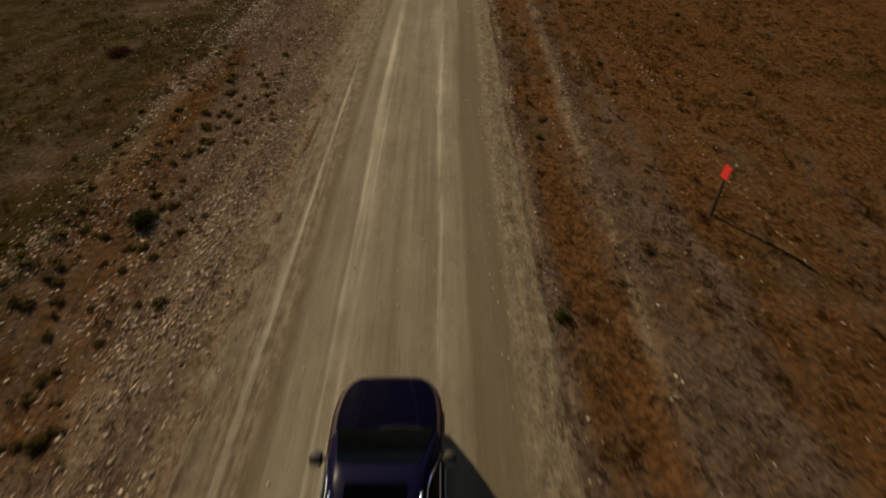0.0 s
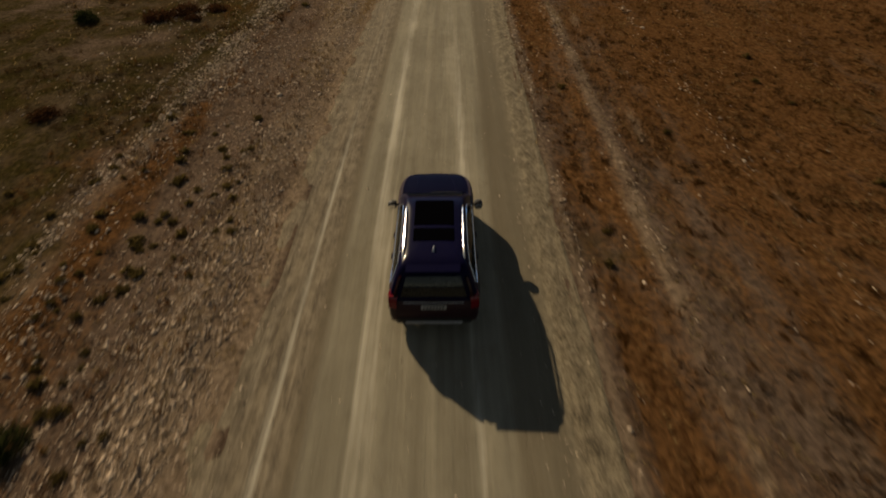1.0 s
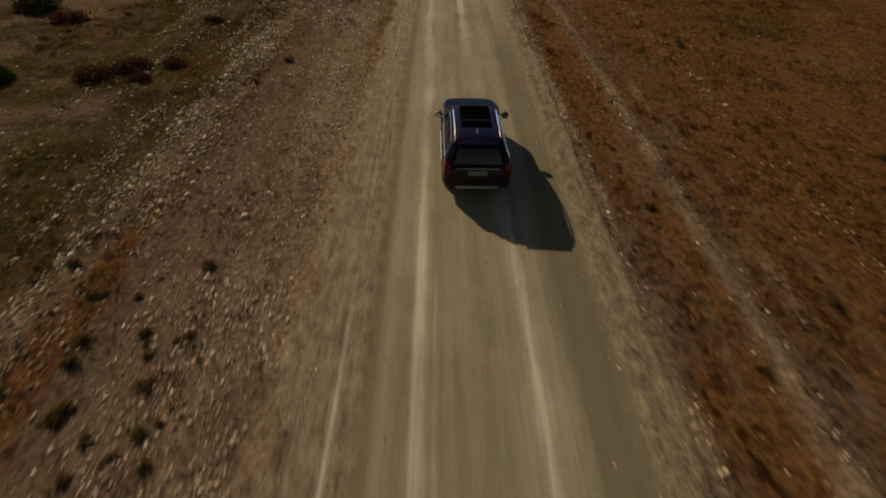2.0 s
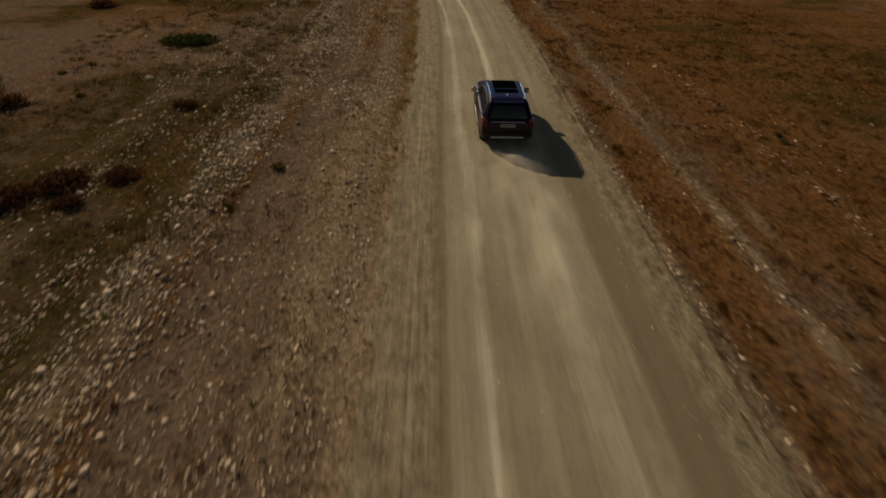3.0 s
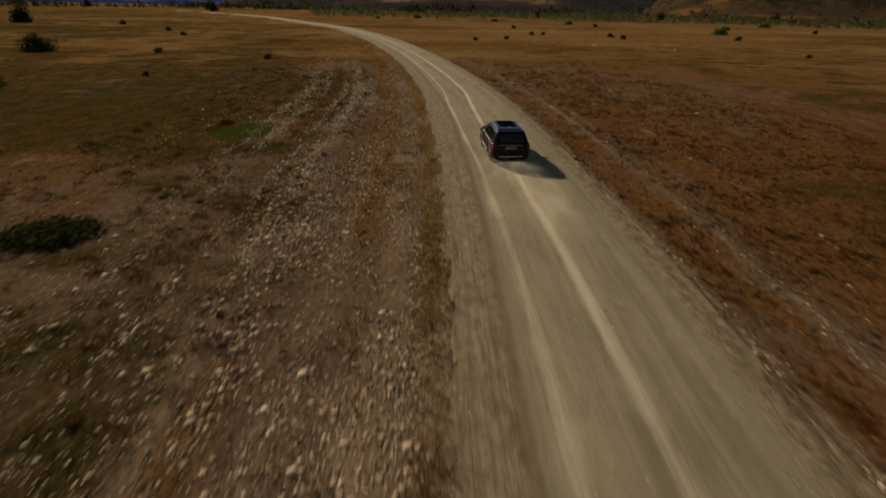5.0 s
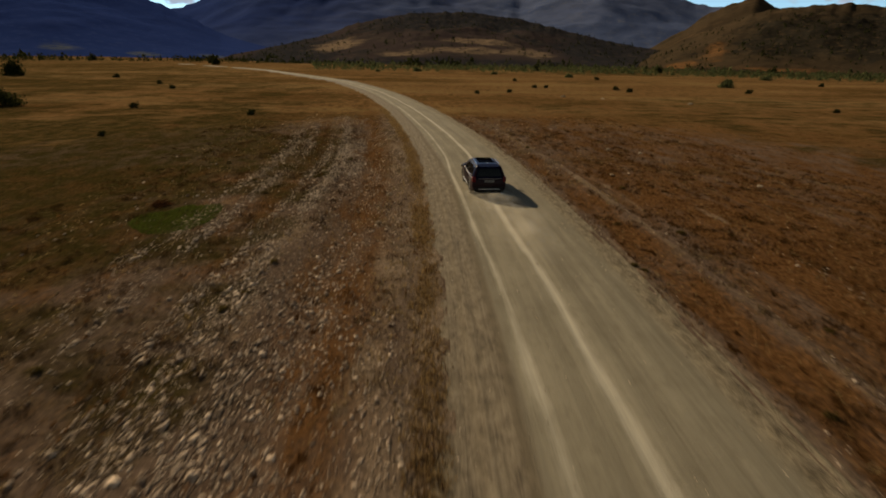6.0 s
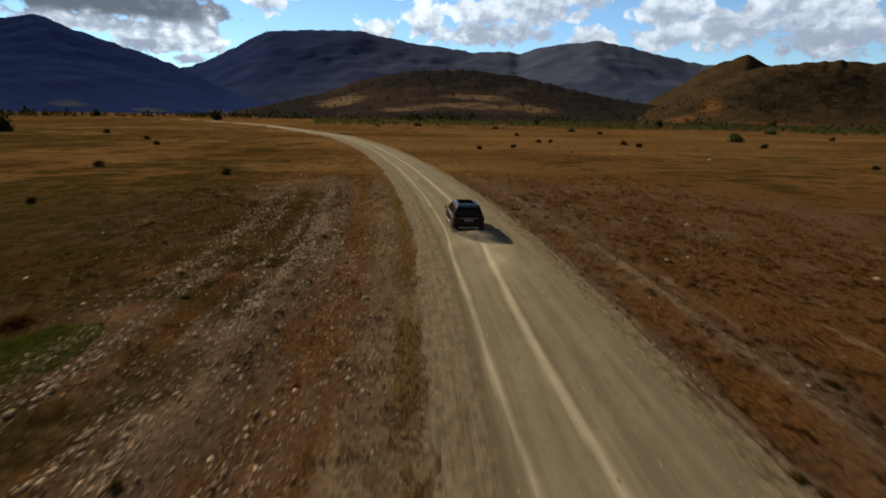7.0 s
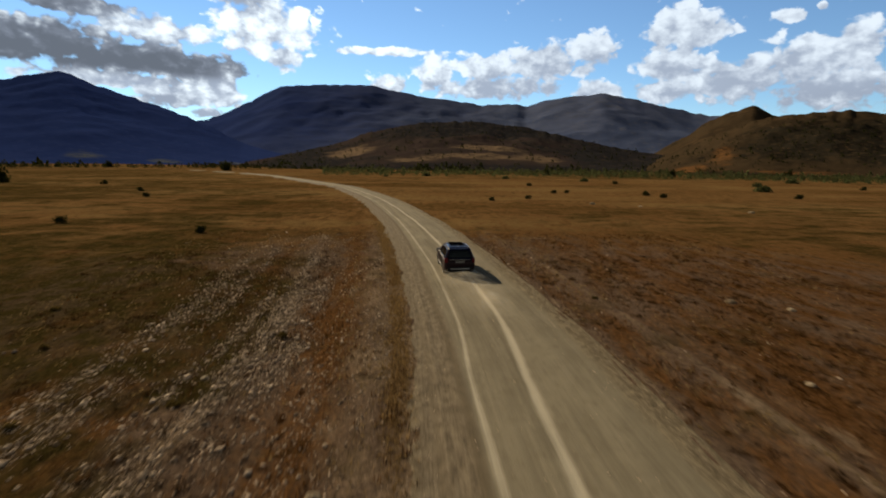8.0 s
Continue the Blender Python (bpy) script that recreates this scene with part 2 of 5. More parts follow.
def leafy(name, dark, light, scale=3.0, through_light=0.45):
    """Thin leaves and blades, through which some light passes."""
    m, n = material(name)
    geo = n.add("ShaderNodeNewGeometry")
    g = n.noise(geo.outputs["Position"], scale, 4.0, 0.65)
    f = n.math("ADD", n.math("MULTIPLY", geo.outputs["Random Per Island"], 0.9), n.math("MULTIPLY", n.math("SUBTRACT", g, 0.5), 0.8))
    c = n.mix(n.ramp(f, 0.0, 1.0), dark, light)
    a, b = n.add("ShaderNodeBsdfDiffuse", {"Color": c}), n.add("ShaderNodeBsdfTranslucent", {"Color": c})
    n.add("ShaderNodeOutputMaterial", {"Surface": n.add("ShaderNodeMixShader", {0: through_light, 1: a.outputs[0], 2: b.outputs[0]}).outputs[0]})
    return m


def rock_slope(name, colors, scale, wood, other=None, bare=(0.2, 0.14, 0.08), span=(-900.0, 700.0)):
    """Hillside: scrub and bare soil in patches, woods where the land is wooded; other colours take over towards +x."""
    m, n = material(name)
    p = n.add("ShaderNodeNewGeometry").outputs["Position"]
    a, b, c3 = n.noise(p, scale, 7.0, 0.6), n.noise(p, scale * 5, 6.0, 0.68), n.noise(p, scale * 22, 3.0, 0.7)
    bands = n.noise(n.stretch(p, 0.25, 0.25, 1.6), scale * 9, 5.0, 0.6)

    def cover(cs):
        c = n.mix(n.ramp(a, 0.36, 0.64), cs[0], cs[1])
        c = n.mix(n.math("MULTIPLY", n.ramp(b, 0.46, 0.62), 0.8), c, cs[2])
        trees = n.math("ADD", n.math("MULTIPLY", n.math("SUBTRACT", b, 0.5), 1.2), n.math("ADD", n.math("SUBTRACT", a, 0.5), n.math("ADD", n.math("MULTIPLY", attribute(n, "wooded"), 0.6), wood)))
        return n.mix(n.math("MULTIPLY", n.ramp(trees, 0.0, 0.35), n.ramp(c3, 0.28, 0.5)), c, cs[3])

    c = cover(colors)
    if other:
        east = n.add("ShaderNodeSeparateXYZ", {0: p}).outputs[0]
        east = n.math("ADD", east, n.math("MULTIPLY", n.math("SUBTRACT", a, 0.5), 900.0))
        c = n.mix(n.ramp(east, span[0], span[1]), c, cover(other))
    open_land = n.math("ADD", attribute(n, "bare"), n.math("MULTIPLY", n.math("SUBTRACT", n.math("ADD", n.math("MULTIPLY", bands, 0.6), n.math("MULTIPLY", b, 0.4)), 0.5), 2.4))
    c = n.mix(n.math("MULTIPLY", n.ramp(open_land, 0.5, 0.95), n.ramp(c3, 0.68, 0.46)), c, bare)
    finish(n, c, 0.95, n.math("ADD", b, n.math("MULTIPLY", c3, 0.5)), 0.25, 6.0, Specular_IOR_Level=0.0)
    return m


def plain_paint(name, color, rough=0.4, metal=0.0, coat=0.0, grain=0.0, shine=0.5):
    m, n = material(name)
    p = n.add("ShaderNodeTexCoord").outputs["Object"]
    g = n.noise(p, 14.0, 5.0, 0.7)
    dust = n.math("MULTIPLY", n.ramp(g, 0.4, 0.75), grain)
    finish(n, n.mix(dust, color, (0.24, 0.19, 0.13)), n.math("ADD", rough, n.math("MULTIPLY", dust, 0.6)), Metallic=metal, Coat_Weight=coat, Coat_Roughness=0.03, Specular_IOR_Level=shine)
    return m


MAT_GROUND, MAT_ROAD = ground_material(), road_material()
MAT_STONE = varied("pale_fieldstone", (0.118, 0.085, 0.063), (0.52, 0.405, 0.305), 0.85, 20.0)
MAT_ROCK = varied("weathered_rock", (0.12, 0.09, 0.06), (0.34, 0.28, 0.2), 0.9, 12.0, island=False)
MAT_RUST_GRASS = leafy("rust_brown_grass", (0.022, 0.009, 0.003), (0.128, 0.06, 0.019), 3.0)
MAT_PALE_GRASS = leafy("straw_grass", (0.06, 0.038, 0.016), (0.3, 0.21, 0.1), 3.0)
MAT_VERGE = leafy("orange_straw_grass", (0.07, 0.04, 0.016), (0.30, 0.20, 0.095), 3.0)
MAT_TUSSOCK = leafy("dead_brown_grass", (0.016, 0.009, 0.004), (0.066, 0.036, 0.014), 3.0, 0.3)
MAT_THICKET = leafy("dark_red_twigs", (0.012, 0.006, 0.003), (0.06, 0.026, 0.012), 3.0)
MAT_GREEN_GRASS = leafy("green_grass", (0.02, 0.03, 0.006), (0.085, 0.1, 0.02), 3.0)
MAT_SHRUB = leafy("dark_scrub_leaves", (0.035, 0.026, 0.009), (0.125, 0.088, 0.03), 6.0)
MAT_BUSH = leafy("bush_leaves", (0.010, 0.013, 0.005), (0.045, 0.048, 0.016), 2.0, 0.25)
MAT_TREE = leafy("tree_leaves", (0.03, 0.038, 0.016), (0.095, 0.104, 0.046), 0.6)
MAT_BARK = varied("bark", (0.03, 0.02, 0.012), (0.09, 0.065, 0.04), 0.9, 8.0, island=False)
# woods with distance haze and cloud shade painted in as navy
HAZED_FOREST = ((0.017, 0.031, 0.108), (0.020, 0.035, 0.115), (0.022, 0.037, 0.112), (0.013, 0.026, 0.096))
# haze is put into the base colour here, paler blue-grey towards +x
MAT_FAR = rock_slope("far_slope_painted_haze", HAZED_FOREST, 0.0022, 0.14, ((0.058, 0.075, 0.140), (0.068, 0.083, 0.135), (0.082, 0.088, 0.115), (0.045, 0.062, 0.122)), span=(-1000.0, 420.0))
# navy and bluish bare soil: cloud shade and haze painted into the slope
MAT_LEFT = rock_slope("forested_slope_painted_shade", HAZED_FOREST, 0.003, 0.3, bare=(0.05, 0.06, 0.08))
MAT_MID = rock_slope("scrubby_brown_slope", ((0.028, 0.021, 0.022), (0.040, 0.029, 0.026), (0.062, 0.046, 0.035), (0.016, 0.016, 0.018)), 0.005, 0.1, bare=(0.125, 0.088, 0.06))
MAT_RIGHT = rock_slope("orange_brown_slope", ((0.028, 0.020, 0.013), (0.043, 0.030, 0.018), (0.062, 0.040, 0.023), (0.015, 0.013, 0.010)), 0.008, 0.08, bare=(0.105, 0.052, 0.022))


# ---- shapes ----
def mesh_object(name, verts, faces, mat, parent=None, smooth=False):
    me = bpy.data.meshes.new(name)
    me.from_pydata([tuple(v) for v in verts], [], [tuple(f) for f in faces])
    me.materials.append(mat)
    if smooth:
        me.polygons.foreach_set("use_smooth", [True] * len(me.polygons))
    me.update()
    ob = new(name, me)
    ob.parent = parent
    return ob


def soup(name, verts, tris, mat):
    """One mesh from numpy arrays of places and triangles."""
    me = bpy.data.meshes.new(name)
    me.vertices.add(len(verts))
    me.vertices.foreach_set("co", np.asarray(verts, np.float32).ravel())
    me.loops.add(tris.size)
    me.loops.foreach_set("vertex_index", tris.astype(np.int32).ravel())
    me.polygons.add(len(tris))
    me.polygons.foreach_set("loop_start", np.arange(0, tris.size, 3, dtype=np.int32))
    me.polygons.foreach_set("loop_total", np.full(len(tris), 3, np.int32))
    me.materials.append(mat)
    me.update(calc_edges=True)
    me.validate()
    return new(name, me)


def part(name, bm, mat, parent, label="", smooth=True):
    """Links a bmesh as one mesh object under a thing or a part."""
    bmesh.ops.recalc_face_normals(bm, faces=bm.faces)
    me = bpy.data.meshes.new(name)
    bm.to_mesh(me)
    bm.free()
    me.materials.append(mat)
    if smooth:
        me.polygons.foreach_set("use_smooth", [True] * len(me.polygons))
        me.set_sharp_from_angle(angle=radians(38))
    ob = new(name, me)
    ob.parent = parent
    if label:
        tagged(ob, label)
    return ob


def lattice(ix, iy, seed):
    n = (ix * 374761393 + iy * 668265263 + seed * 974634757) & 0x7FFFFFFF
    n = ((n ^ (n >> 13)) * 1274126177) & 0x7FFFFFFF
    return ((n ^ (n >> 16)) & 0xFFFF) / 65535.0


def value_noise(x, y, seed=0):
    x, y = np.asarray(x, float), np.asarray(y, float)
    fx, fy = np.floor(x), np.floor(y)
    ix, iy, u, v = fx.astype(np.int64), fy.astype(np.int64), x - fx, y - fy
    u, v = u * u * (3 - 2 * u), v * v * (3 - 2 * v)
    a, b = lattice(ix, iy, seed), lattice(ix + 1, iy, seed)
    c, d = lattice(ix, iy + 1, seed), lattice(ix + 1, iy + 1, seed)
    return (a * (1 - u) + b * u) * (1 - v) + (c * (1 - u) + d * u) * v


def fbm(x, y, octaves=4, seed=0):
    total, weight, gain = 0.0, 0.0, 1.0
    for k in range(octaves):
        total = total + gain * value_noise(x * 2 ** k + 17.3 * k, y * 2 ** k - 9.1 * k, seed + k)
        weight, gain = weight + gain, gain * 0.5
    return total / weight


def bell(x, middle, width):
    return np.exp(-((x - middle) / width) ** 2)


def ease(x, low, high):
    t = np.clip((x - low) / (high - low), 0, 1)
    return t * t * (3 - 2 * t)


# the middle of the gravel road
ROAD_Y = [-3000, 0, 20, 30, 45, 60, 70, 80, 92, 107, 118, 130, 141, 155, 170, 190, 228, 261, 348, 394, 470, 760]
ROAD_X = [0.1, 0.1, 0.05, 0.2, 0.45, 0.75, 0.65, 0.33, -0.3, -1.9, -3.4, -5.2, -7.2, -10, -13.2, -18.5, -30, -45.9, -88.7, -119.7, -178, -420]
_ys = np.arange(-300.0, 760.0, 1.0)
_kernel = np.exp(-np.linspace(-2, 2, 15) ** 2)
_xs = np.convolve(np.pad(np.interp(_ys, ROAD_Y, ROAD_X), 7, mode="edge"), _kernel / _kernel.sum(), "valid")
ROAD_END = 740.0


def road_x(y):
    return np.interp(y, _ys, _xs)


def road_lean(y):
    """The cosine of the road's heading: turns a distance along x into one across the road."""
    slope = (road_x(np.asarray(y) + 1.5) - road_x(np.asarray(y) - 1.5)) / 3.0
    return 1.0 / np.sqrt(1 + slope * slope)


def across(x, y):
    return (x - road_x(y)) * road_lean(y)


def ground_z(x, y):
    u = across(x, y)
    near = np.exp(-np.abs(u) / 60.0)
    z = (fbm(x * 0.25, y * 0.12, 4, 5) - 0.5) * 0.35 * ease(np.abs(u), 4.0, 12.0) + (fbm(x * 1.3, y * 0.9, 3, 9) - 0.5) * 0.09
    z = z - 0.10 * bell(u, 5.3, 0.8) * near + 0.10 * bell(u, 6.6, 0.5) + 0.05 * bell(u, 10.8, 0.6)
    z = z + 0.07 * bell(u, -4.7, 0.5) - 0.10 * bell(u, -7.4, 0.7) + 0.12 * bell(u, -9.4, 0.9) + 0.1 * bell(u, -13.8, 1.0)
    z = z * (1 - ease(y, 740, 1100)) + (fbm(x * 0.004, y * 0.004, 3, 3) - 0.5) * 6.0 * ease(np.hypot(x, y - 60), 330, 900)
    bank = road_z(u) + (fbm(x * 2.2, y * 1.2, 3, 15) - 0.5) * 0.05 + 0.012 * ease(-u, 3.3, 3.9)
    blend = ease(u, -5.4, -3.7) * (u < 0) * (y < ROAD_END)
    z = z * (1 - blend) + bank * blend
    under = (1 - ease(u, 3.3, 3.8)) * (1 - ease(-u, 2.8, 3.3))
    under = under * (y < ROAD_END)
    return z * (1 - under) - 0.14 * under


def road_z(u):
    return 0.075 - 0.105 * np.clip(np.abs(u) / 4.1, 0, 1) ** 2.2 - 0.05 * ease(-u, 3.2, 4.3)


def axis(fine_low, fine_high, step, low, high, grow=1.16):
    mid = list(np.arange(fine_low, fine_high, step))
    up, d = [fine_high], step
    while up[-1] < high:
        d *= grow
        up.append(up[-1] + d)
    down, d = [fine_low], step
    while down[-1] > low:
        d *= grow
        down.append(down[-1] - d)
    return np.array(down[:0:-1] + mid + up)


def float_attribute(me, name, values):
    me.attributes.new(name, "FLOAT", "POINT").data.foreach_set("value", np.asarray(values, np.float32).ravel())


def grid_mesh(name, X, Y, Z, mat, smooth=True):
    rows, cols = X.shape
    me = bpy.data.meshes.new(name)
    me.vertices.add(rows * cols)
    me.vertices.foreach_set("co", np.stack([X, Y, Z], -1).astype(np.float32).ravel())
    i = (np.arange(rows - 1)[:, None] * cols + np.arange(cols - 1)[None, :]).ravel()
    quads = np.stack([i, i + 1, i + cols + 1, i + cols], -1).astype(np.int32)
    me.loops.add(quads.size)
    me.loops.foreach_set("vertex_index", quads.ravel())
    me.polygons.add(len(quads))
    me.polygons.foreach_set("loop_start", np.arange(0, quads.size, 4, dtype=np.int32))
    me.polygons.foreach_set("loop_total", np.full(len(quads), 4, np.int32))
    me.polygons.foreach_set("use_smooth", np.full(len(quads), smooth))
    me.materials.append(mat)
    me.update(calc_edges=True)
    return me


# ---- ground ----
def masks(x, y):
    """How rust-brown, pale, green and plain-like the land is."""
    u = across(x, y)
    n1, n2 = fbm(x * 0.22, y * 0.07, 4, 21), fbm(x * 0.05, y * 0.02, 3, 33)
    far = ease(np.hypot(x, (y - 60) * 0.7), 26, 60)
    right, left = ease(u, 4.0, 5.0), ease(-u, 3.0, 3.6)
    near_track = ease(y, 10, 18) * (1 - ease(y, 48, 66))
    track = bell(u, -6.9, 0.95) * near_track
    rust = right * (0.95 + 0.2 * bell(u, 5.2, 0.8) * (1 - ease(y, 12, 17)) - 0.4 * bell(u, 5.4, 1.1) * ease(y, 13, 18) * (1 - ease(y, 32, 42)) - 0.45 * bell(u, 6.7, 0.45) - 0.15 * bell(u, 7.6, 0.7) + 0.2 * ease(u, 8.4, 10) + 1.2 * (n1 - 0.5)) * (1 - 0.55 * far) * (1 - 0.4 * ease(y, 66, 86))
    rust = rust + left * (0.05 + 0.65 * (1 - ease(y, 20, 34)) * bell(u, -8.6, 2.4) + 0.75 * bell(u, -8.6, 0.4) * near_track + 0.35 * bell(u, -11.6, 1.0) + (0.3 + 0.5 * ease(y, 42, 60)) * bell(u, -6.4, 1.9) + 0.5 * bell(u, -4.0, 0.3) * ease(y, 35, 60) + 1.1 * (n1 - 0.5)) * (1 - 0.6 * far) - 0.8 * track
    rust = rust + 0.4 * ease(-u, 9.5, 14) * (1 - ease(np.hypot(x, y - 80), 70, 220)) * (1.7 * n1 - 0.1) + 0.25 * (n2 - 0.45) * right + 0.9 * bell(np.hypot((x + 27) / 2.2, (y - 84) / 1.2), 0, 5) + 0.9 * bell(np.hypot((x + 12.2) / 2.0, y - 40.8), 0, 1.2)
    pale = 0.9 * bell(u, 4.3, 0.2) + right * ((0.45 + 0.8 * n1) * bell(u, 6.5 + 1.2 * (n2 - 0.5), 0.35) + 0.45 * bell(u, 7.8, 0.5) + 0.4 * bell(u, 10.9, 0.4) + 0.4 * (n1 - 0.6)) + left * (0.9 * bell(u, -3.4, 1.0) + 0.7 * bell(u, -5.2, 1.1) + 0.5 * bell(u, -9.6, 1.0) + 0.3 * bell(u, -13.8, 1.2) + 0.35 * bell(u, -6.2, 2.6) * ease(y, 30, 45) * (1 - ease(y, 48, 60)) + 0.8 * (n1 - 0.5)) - 0.5 * track
    pale = pale * (1 - 0.7 * far) + 0.35 * bell(np.hypot((x + 22), (y - 60) * 0.6), 0, 5.5)
    bare = bell(np.hypot((x + 22), (y - 60) * 0.6), 0, 6)
    green = ease(n2, 0.44, 0.66) * ease(np.abs(u), 12, 24) * (0.5 - 0.1 * (u < 0)) + 1.15 * ease(-u, 8.5, 10.4) * (0.35 + 1.4 * n1) * (1 - bare) * (1 - 0.25 * ease(y, 46, 60) - 0.4 * ease(y, 90, 125)) - 0.55 * bare + 0.6 * bell(np.hypot(x + 15.4, (y - 76) * 0.75), 0, 2.2)
    green = green + 0.62 * bell(np.hypot((x + 56) / 1.7, y - 95), 0, 26) + 0.4 * ease(-x, 40, 90) * ease(y, 75, 100) * (1 - 0.6 * ease(y, 220, 330)) + 0.85 * bell(np.hypot(x - 23, (y - 57) * 0.6), 0, 8) + 0.5 * ease(y, 260, 420) * ease(x, -40, 60)
    n3 = fbm(x * 0.16 + 5, y * 0.11, 4, 37)
    green = green * (1 - 0.35 * ease(-u, 9, 12) * ease(y, 48, 60) * (1 - ease(n3, 0.36, 0.62)))
    return rust, pale, green, far


gx = axis(-26.0, 26.0, 0.3, -4200, 4200)
gy = axis(-12.0, 130.0, 0.36, -3200, 4700)
X, Y = np.meshgrid(gx, gy)
ground_mesh = grid_mesh("ground", X, Y, ground_z(X, Y), MAT_GROUND)
for key, values in zip(("rust", "pale", "green", "plain"), masks(X, Y)):
    float_attribute(ground_mesh, key, values)
tagged(new("ground", ground_mesh), "dry brown steppe with rust-coloured grass and stony soil", "ground", kind="structure")


# ---- road ----
def tracks(u, y):
    """Pale lines that tyres have polished, which wander along the road."""
    near = 1 - ease(y, 48, 70)
    wob = (value_noise(y * 0.05, y * 0 + 3.0, 50) - 0.5) * 0.2
    weave = (value_noise(y * 0.16, y * 0 + 8.0, 52) - 0.5) * 0.14
    left = np.interp(y, [0, 20, 30, 42, 48, 58, 70, 82, 88, 95, 110], [-0.7, -0.85, -1.0, -1.0, -1.25, -1.2, -1.42, -1.52, -1.5, -1.3, -1.2])
    right = np.interp(y, [0, 20, 30, 42, 48, 58, 70, 80, 86, 95, 110], [1.5, 1.5, 1.35, 1.0, 0.68, 0.5, 0.25, 0.12, 0.3, 0.7, 0.75])
    wide = np.interp(y, [0, 30, 45, 65, 90], [0.22, 0.25, 0.4, 0.2, 0.1])
    a = np.interp(y, [0, 25, 45, 65, 85], [0.3, 0.62, 0.58, 0.62, 0.74]) * bell(u, left + weave, wide)
    b = np.interp(y, [0, 25, 45, 65, 85], [0.3, 0.45, 0.4, 0.72, 0.84]) * bell(u, right + weave, np.interp(y, [0, 14, 30, 45, 65, 90], [0.12, 0.2, 0.5, 0.4, 0.22, 0.17]))
    streaks = 0.55 * bell(u, -0.98 + weave, 0.06) + 0.5 * bell(u, -0.62 + weave, 0.05) + 0.4 * bell(u, -0.34 + weave, 0.05) + 0.45 * bell(u, 1.42 + weave, 0.07)
    a = a + 0.8 * streaks * (1 - ease(y, 24, 36))
    thin = 0.75 * bell(u, -2.6 + wob, 0.1) + 0.34 * bell(u, -3.15 + wob, 0.08) + 0.3 * bell(u, -1.72 + wob, 0.12) + 0.36 * bell(u, -0.15 + wob, 0.07) + 0.3 * bell(u, 0.55 + wob, 0.22)
    return np.clip(a + b + thin * (0.3 + 0.3 * near + 0.4 * (1 - ease(y, 18, 34))) + 0.12 * ease(y, 55, 90) * bell(u, -0.2, 1.8), 0, 1)


def make_road():
    s = np.concatenate([np.arange(-90.0, 160.0, 0.8), np.arange(160.0, ROAD_END, 3.0)])
    cols = np.linspace(-1, 1, 83)
    half = 4.1 + (fbm(s * 0.35, s * 0 + 1.0, 3, 61) - 0.5) * 0.5
    left = 4.3 + s * 0.0
    U = np.where(cols[None, :] > 0, cols[None, :] * half[:, None], cols[None, :] * left[:, None])
    lean = road_lean(s)[:, None]
    side = np.sqrt(np.clip(1 - lean ** 2, 0, 1))
    X, Y = road_x(s)[:, None] + U * lean, s[:, None] + U * side
    wear = tracks(U, Y)
    side_ridges = ease(-U, 1.4, 2.2)
    rub = 0.012 * (fbm(U * 2.5, Y * 0.08, 3, 71) - 0.5) + 0.035 * (fbm(U * 3.6, Y * 0.2, 3, 75) - 0.5) * side_ridges + 0.03 * (fbm(U * 1.8, Y * 1.3, 4, 73) - 0.5) * ease(-U, 2.9, 3.6)
    Z = road_z(U) - 0.02 * wear + rub + 0.03 * bell(U, -2.7, 0.14) + 0.035 * bell(U, 3.5, 0.3) + 0.05 * bell(U, 4.02, 0.12)
    Z[:, -1] -= 0.03
    me = grid_mesh("road", X, Y, Z, MAT_ROAD)
    float_attribute(me, "wear", np.clip(wear + 0.5 * bell(U, 4.05, 0.1), 0, 1))
    shift = (value_noise(Y * 0.05, Y * 0 + 3.0, 50) - 0.5) * 0.25
    float_attribute(me, "rut", 0.75 * bell(U, -2.0 + shift, 0.2) + 0.55 * bell(U, -2.95 + shift, 0.13) + 0.45 * bell(U, 0.25 + shift, 0.25) + 0.8 * ease(U, 1.9, 2.3) * (1 - ease(U, 3.0, 3.6)) * (1 - 0.85 * ease(Y, 38, 58)))
    float_attribute(me, "rough", 0.95 * ease(-U, 1.3, 2.3))
    loose = 0.85 * ease(U, 2.4, 3.7) + 0.8 * ease(-U, 2.7, 4.0) + 0.1
    float_attribute(me, "loose", loose)
    uv = np.stack([U, np.broadcast_to(s[:, None], U.shape)], -1).reshape(-1, 2)
    index = np.empty(len(me.loops), np.int32)
    me.loops.foreach_get("vertex_index", index)
    me.uv_layers.new(name="UVMap").data.foreach_set("uv", uv[index].astype(np.float32).ravel())
    tagged(new("road", me), "graded pale gravel road with polished wheel tracks", "road", kind="structure")


make_road()


# ---- hills ----
CENTRE = (-2.8, 70.8)


def crowns(name, label, x, y, z, tall, mat, r):
    """Far trees and scrub: ragged crowns of a few leaf faces each."""
    n, k = len(x), 26
    up = r.random((n, k)) ** 0.8
    spread = (1.05 - up) * 0.6 * r.uniform(0.5, 1.1, (n, k))
    turn = r.uniform(0, 6.283, (n, k))
    c = np.stack([x[:, None] + np.cos(turn) * spread * tall[:, None], y[:, None] + np.sin(turn) * spread * tall[:, None], z[:, None] + up * tall[:, None]], -1)
    d1 = r.normal(size=(n, k, 3)) * tall[:, None, None] * 0.1
    d2 = r.normal(size=(n, k, 3)) * tall[:, None, None] * 0.1
    v = np.stack([c - d1, c + d1 * 0.7 + d2, c + d1 * 0.6 - d2], 2)
    tagged(soup(name, v.reshape(-1, 3), np.arange(n * k * 3).reshape(-1, 3), mat), label, "woods", kind="stuff")


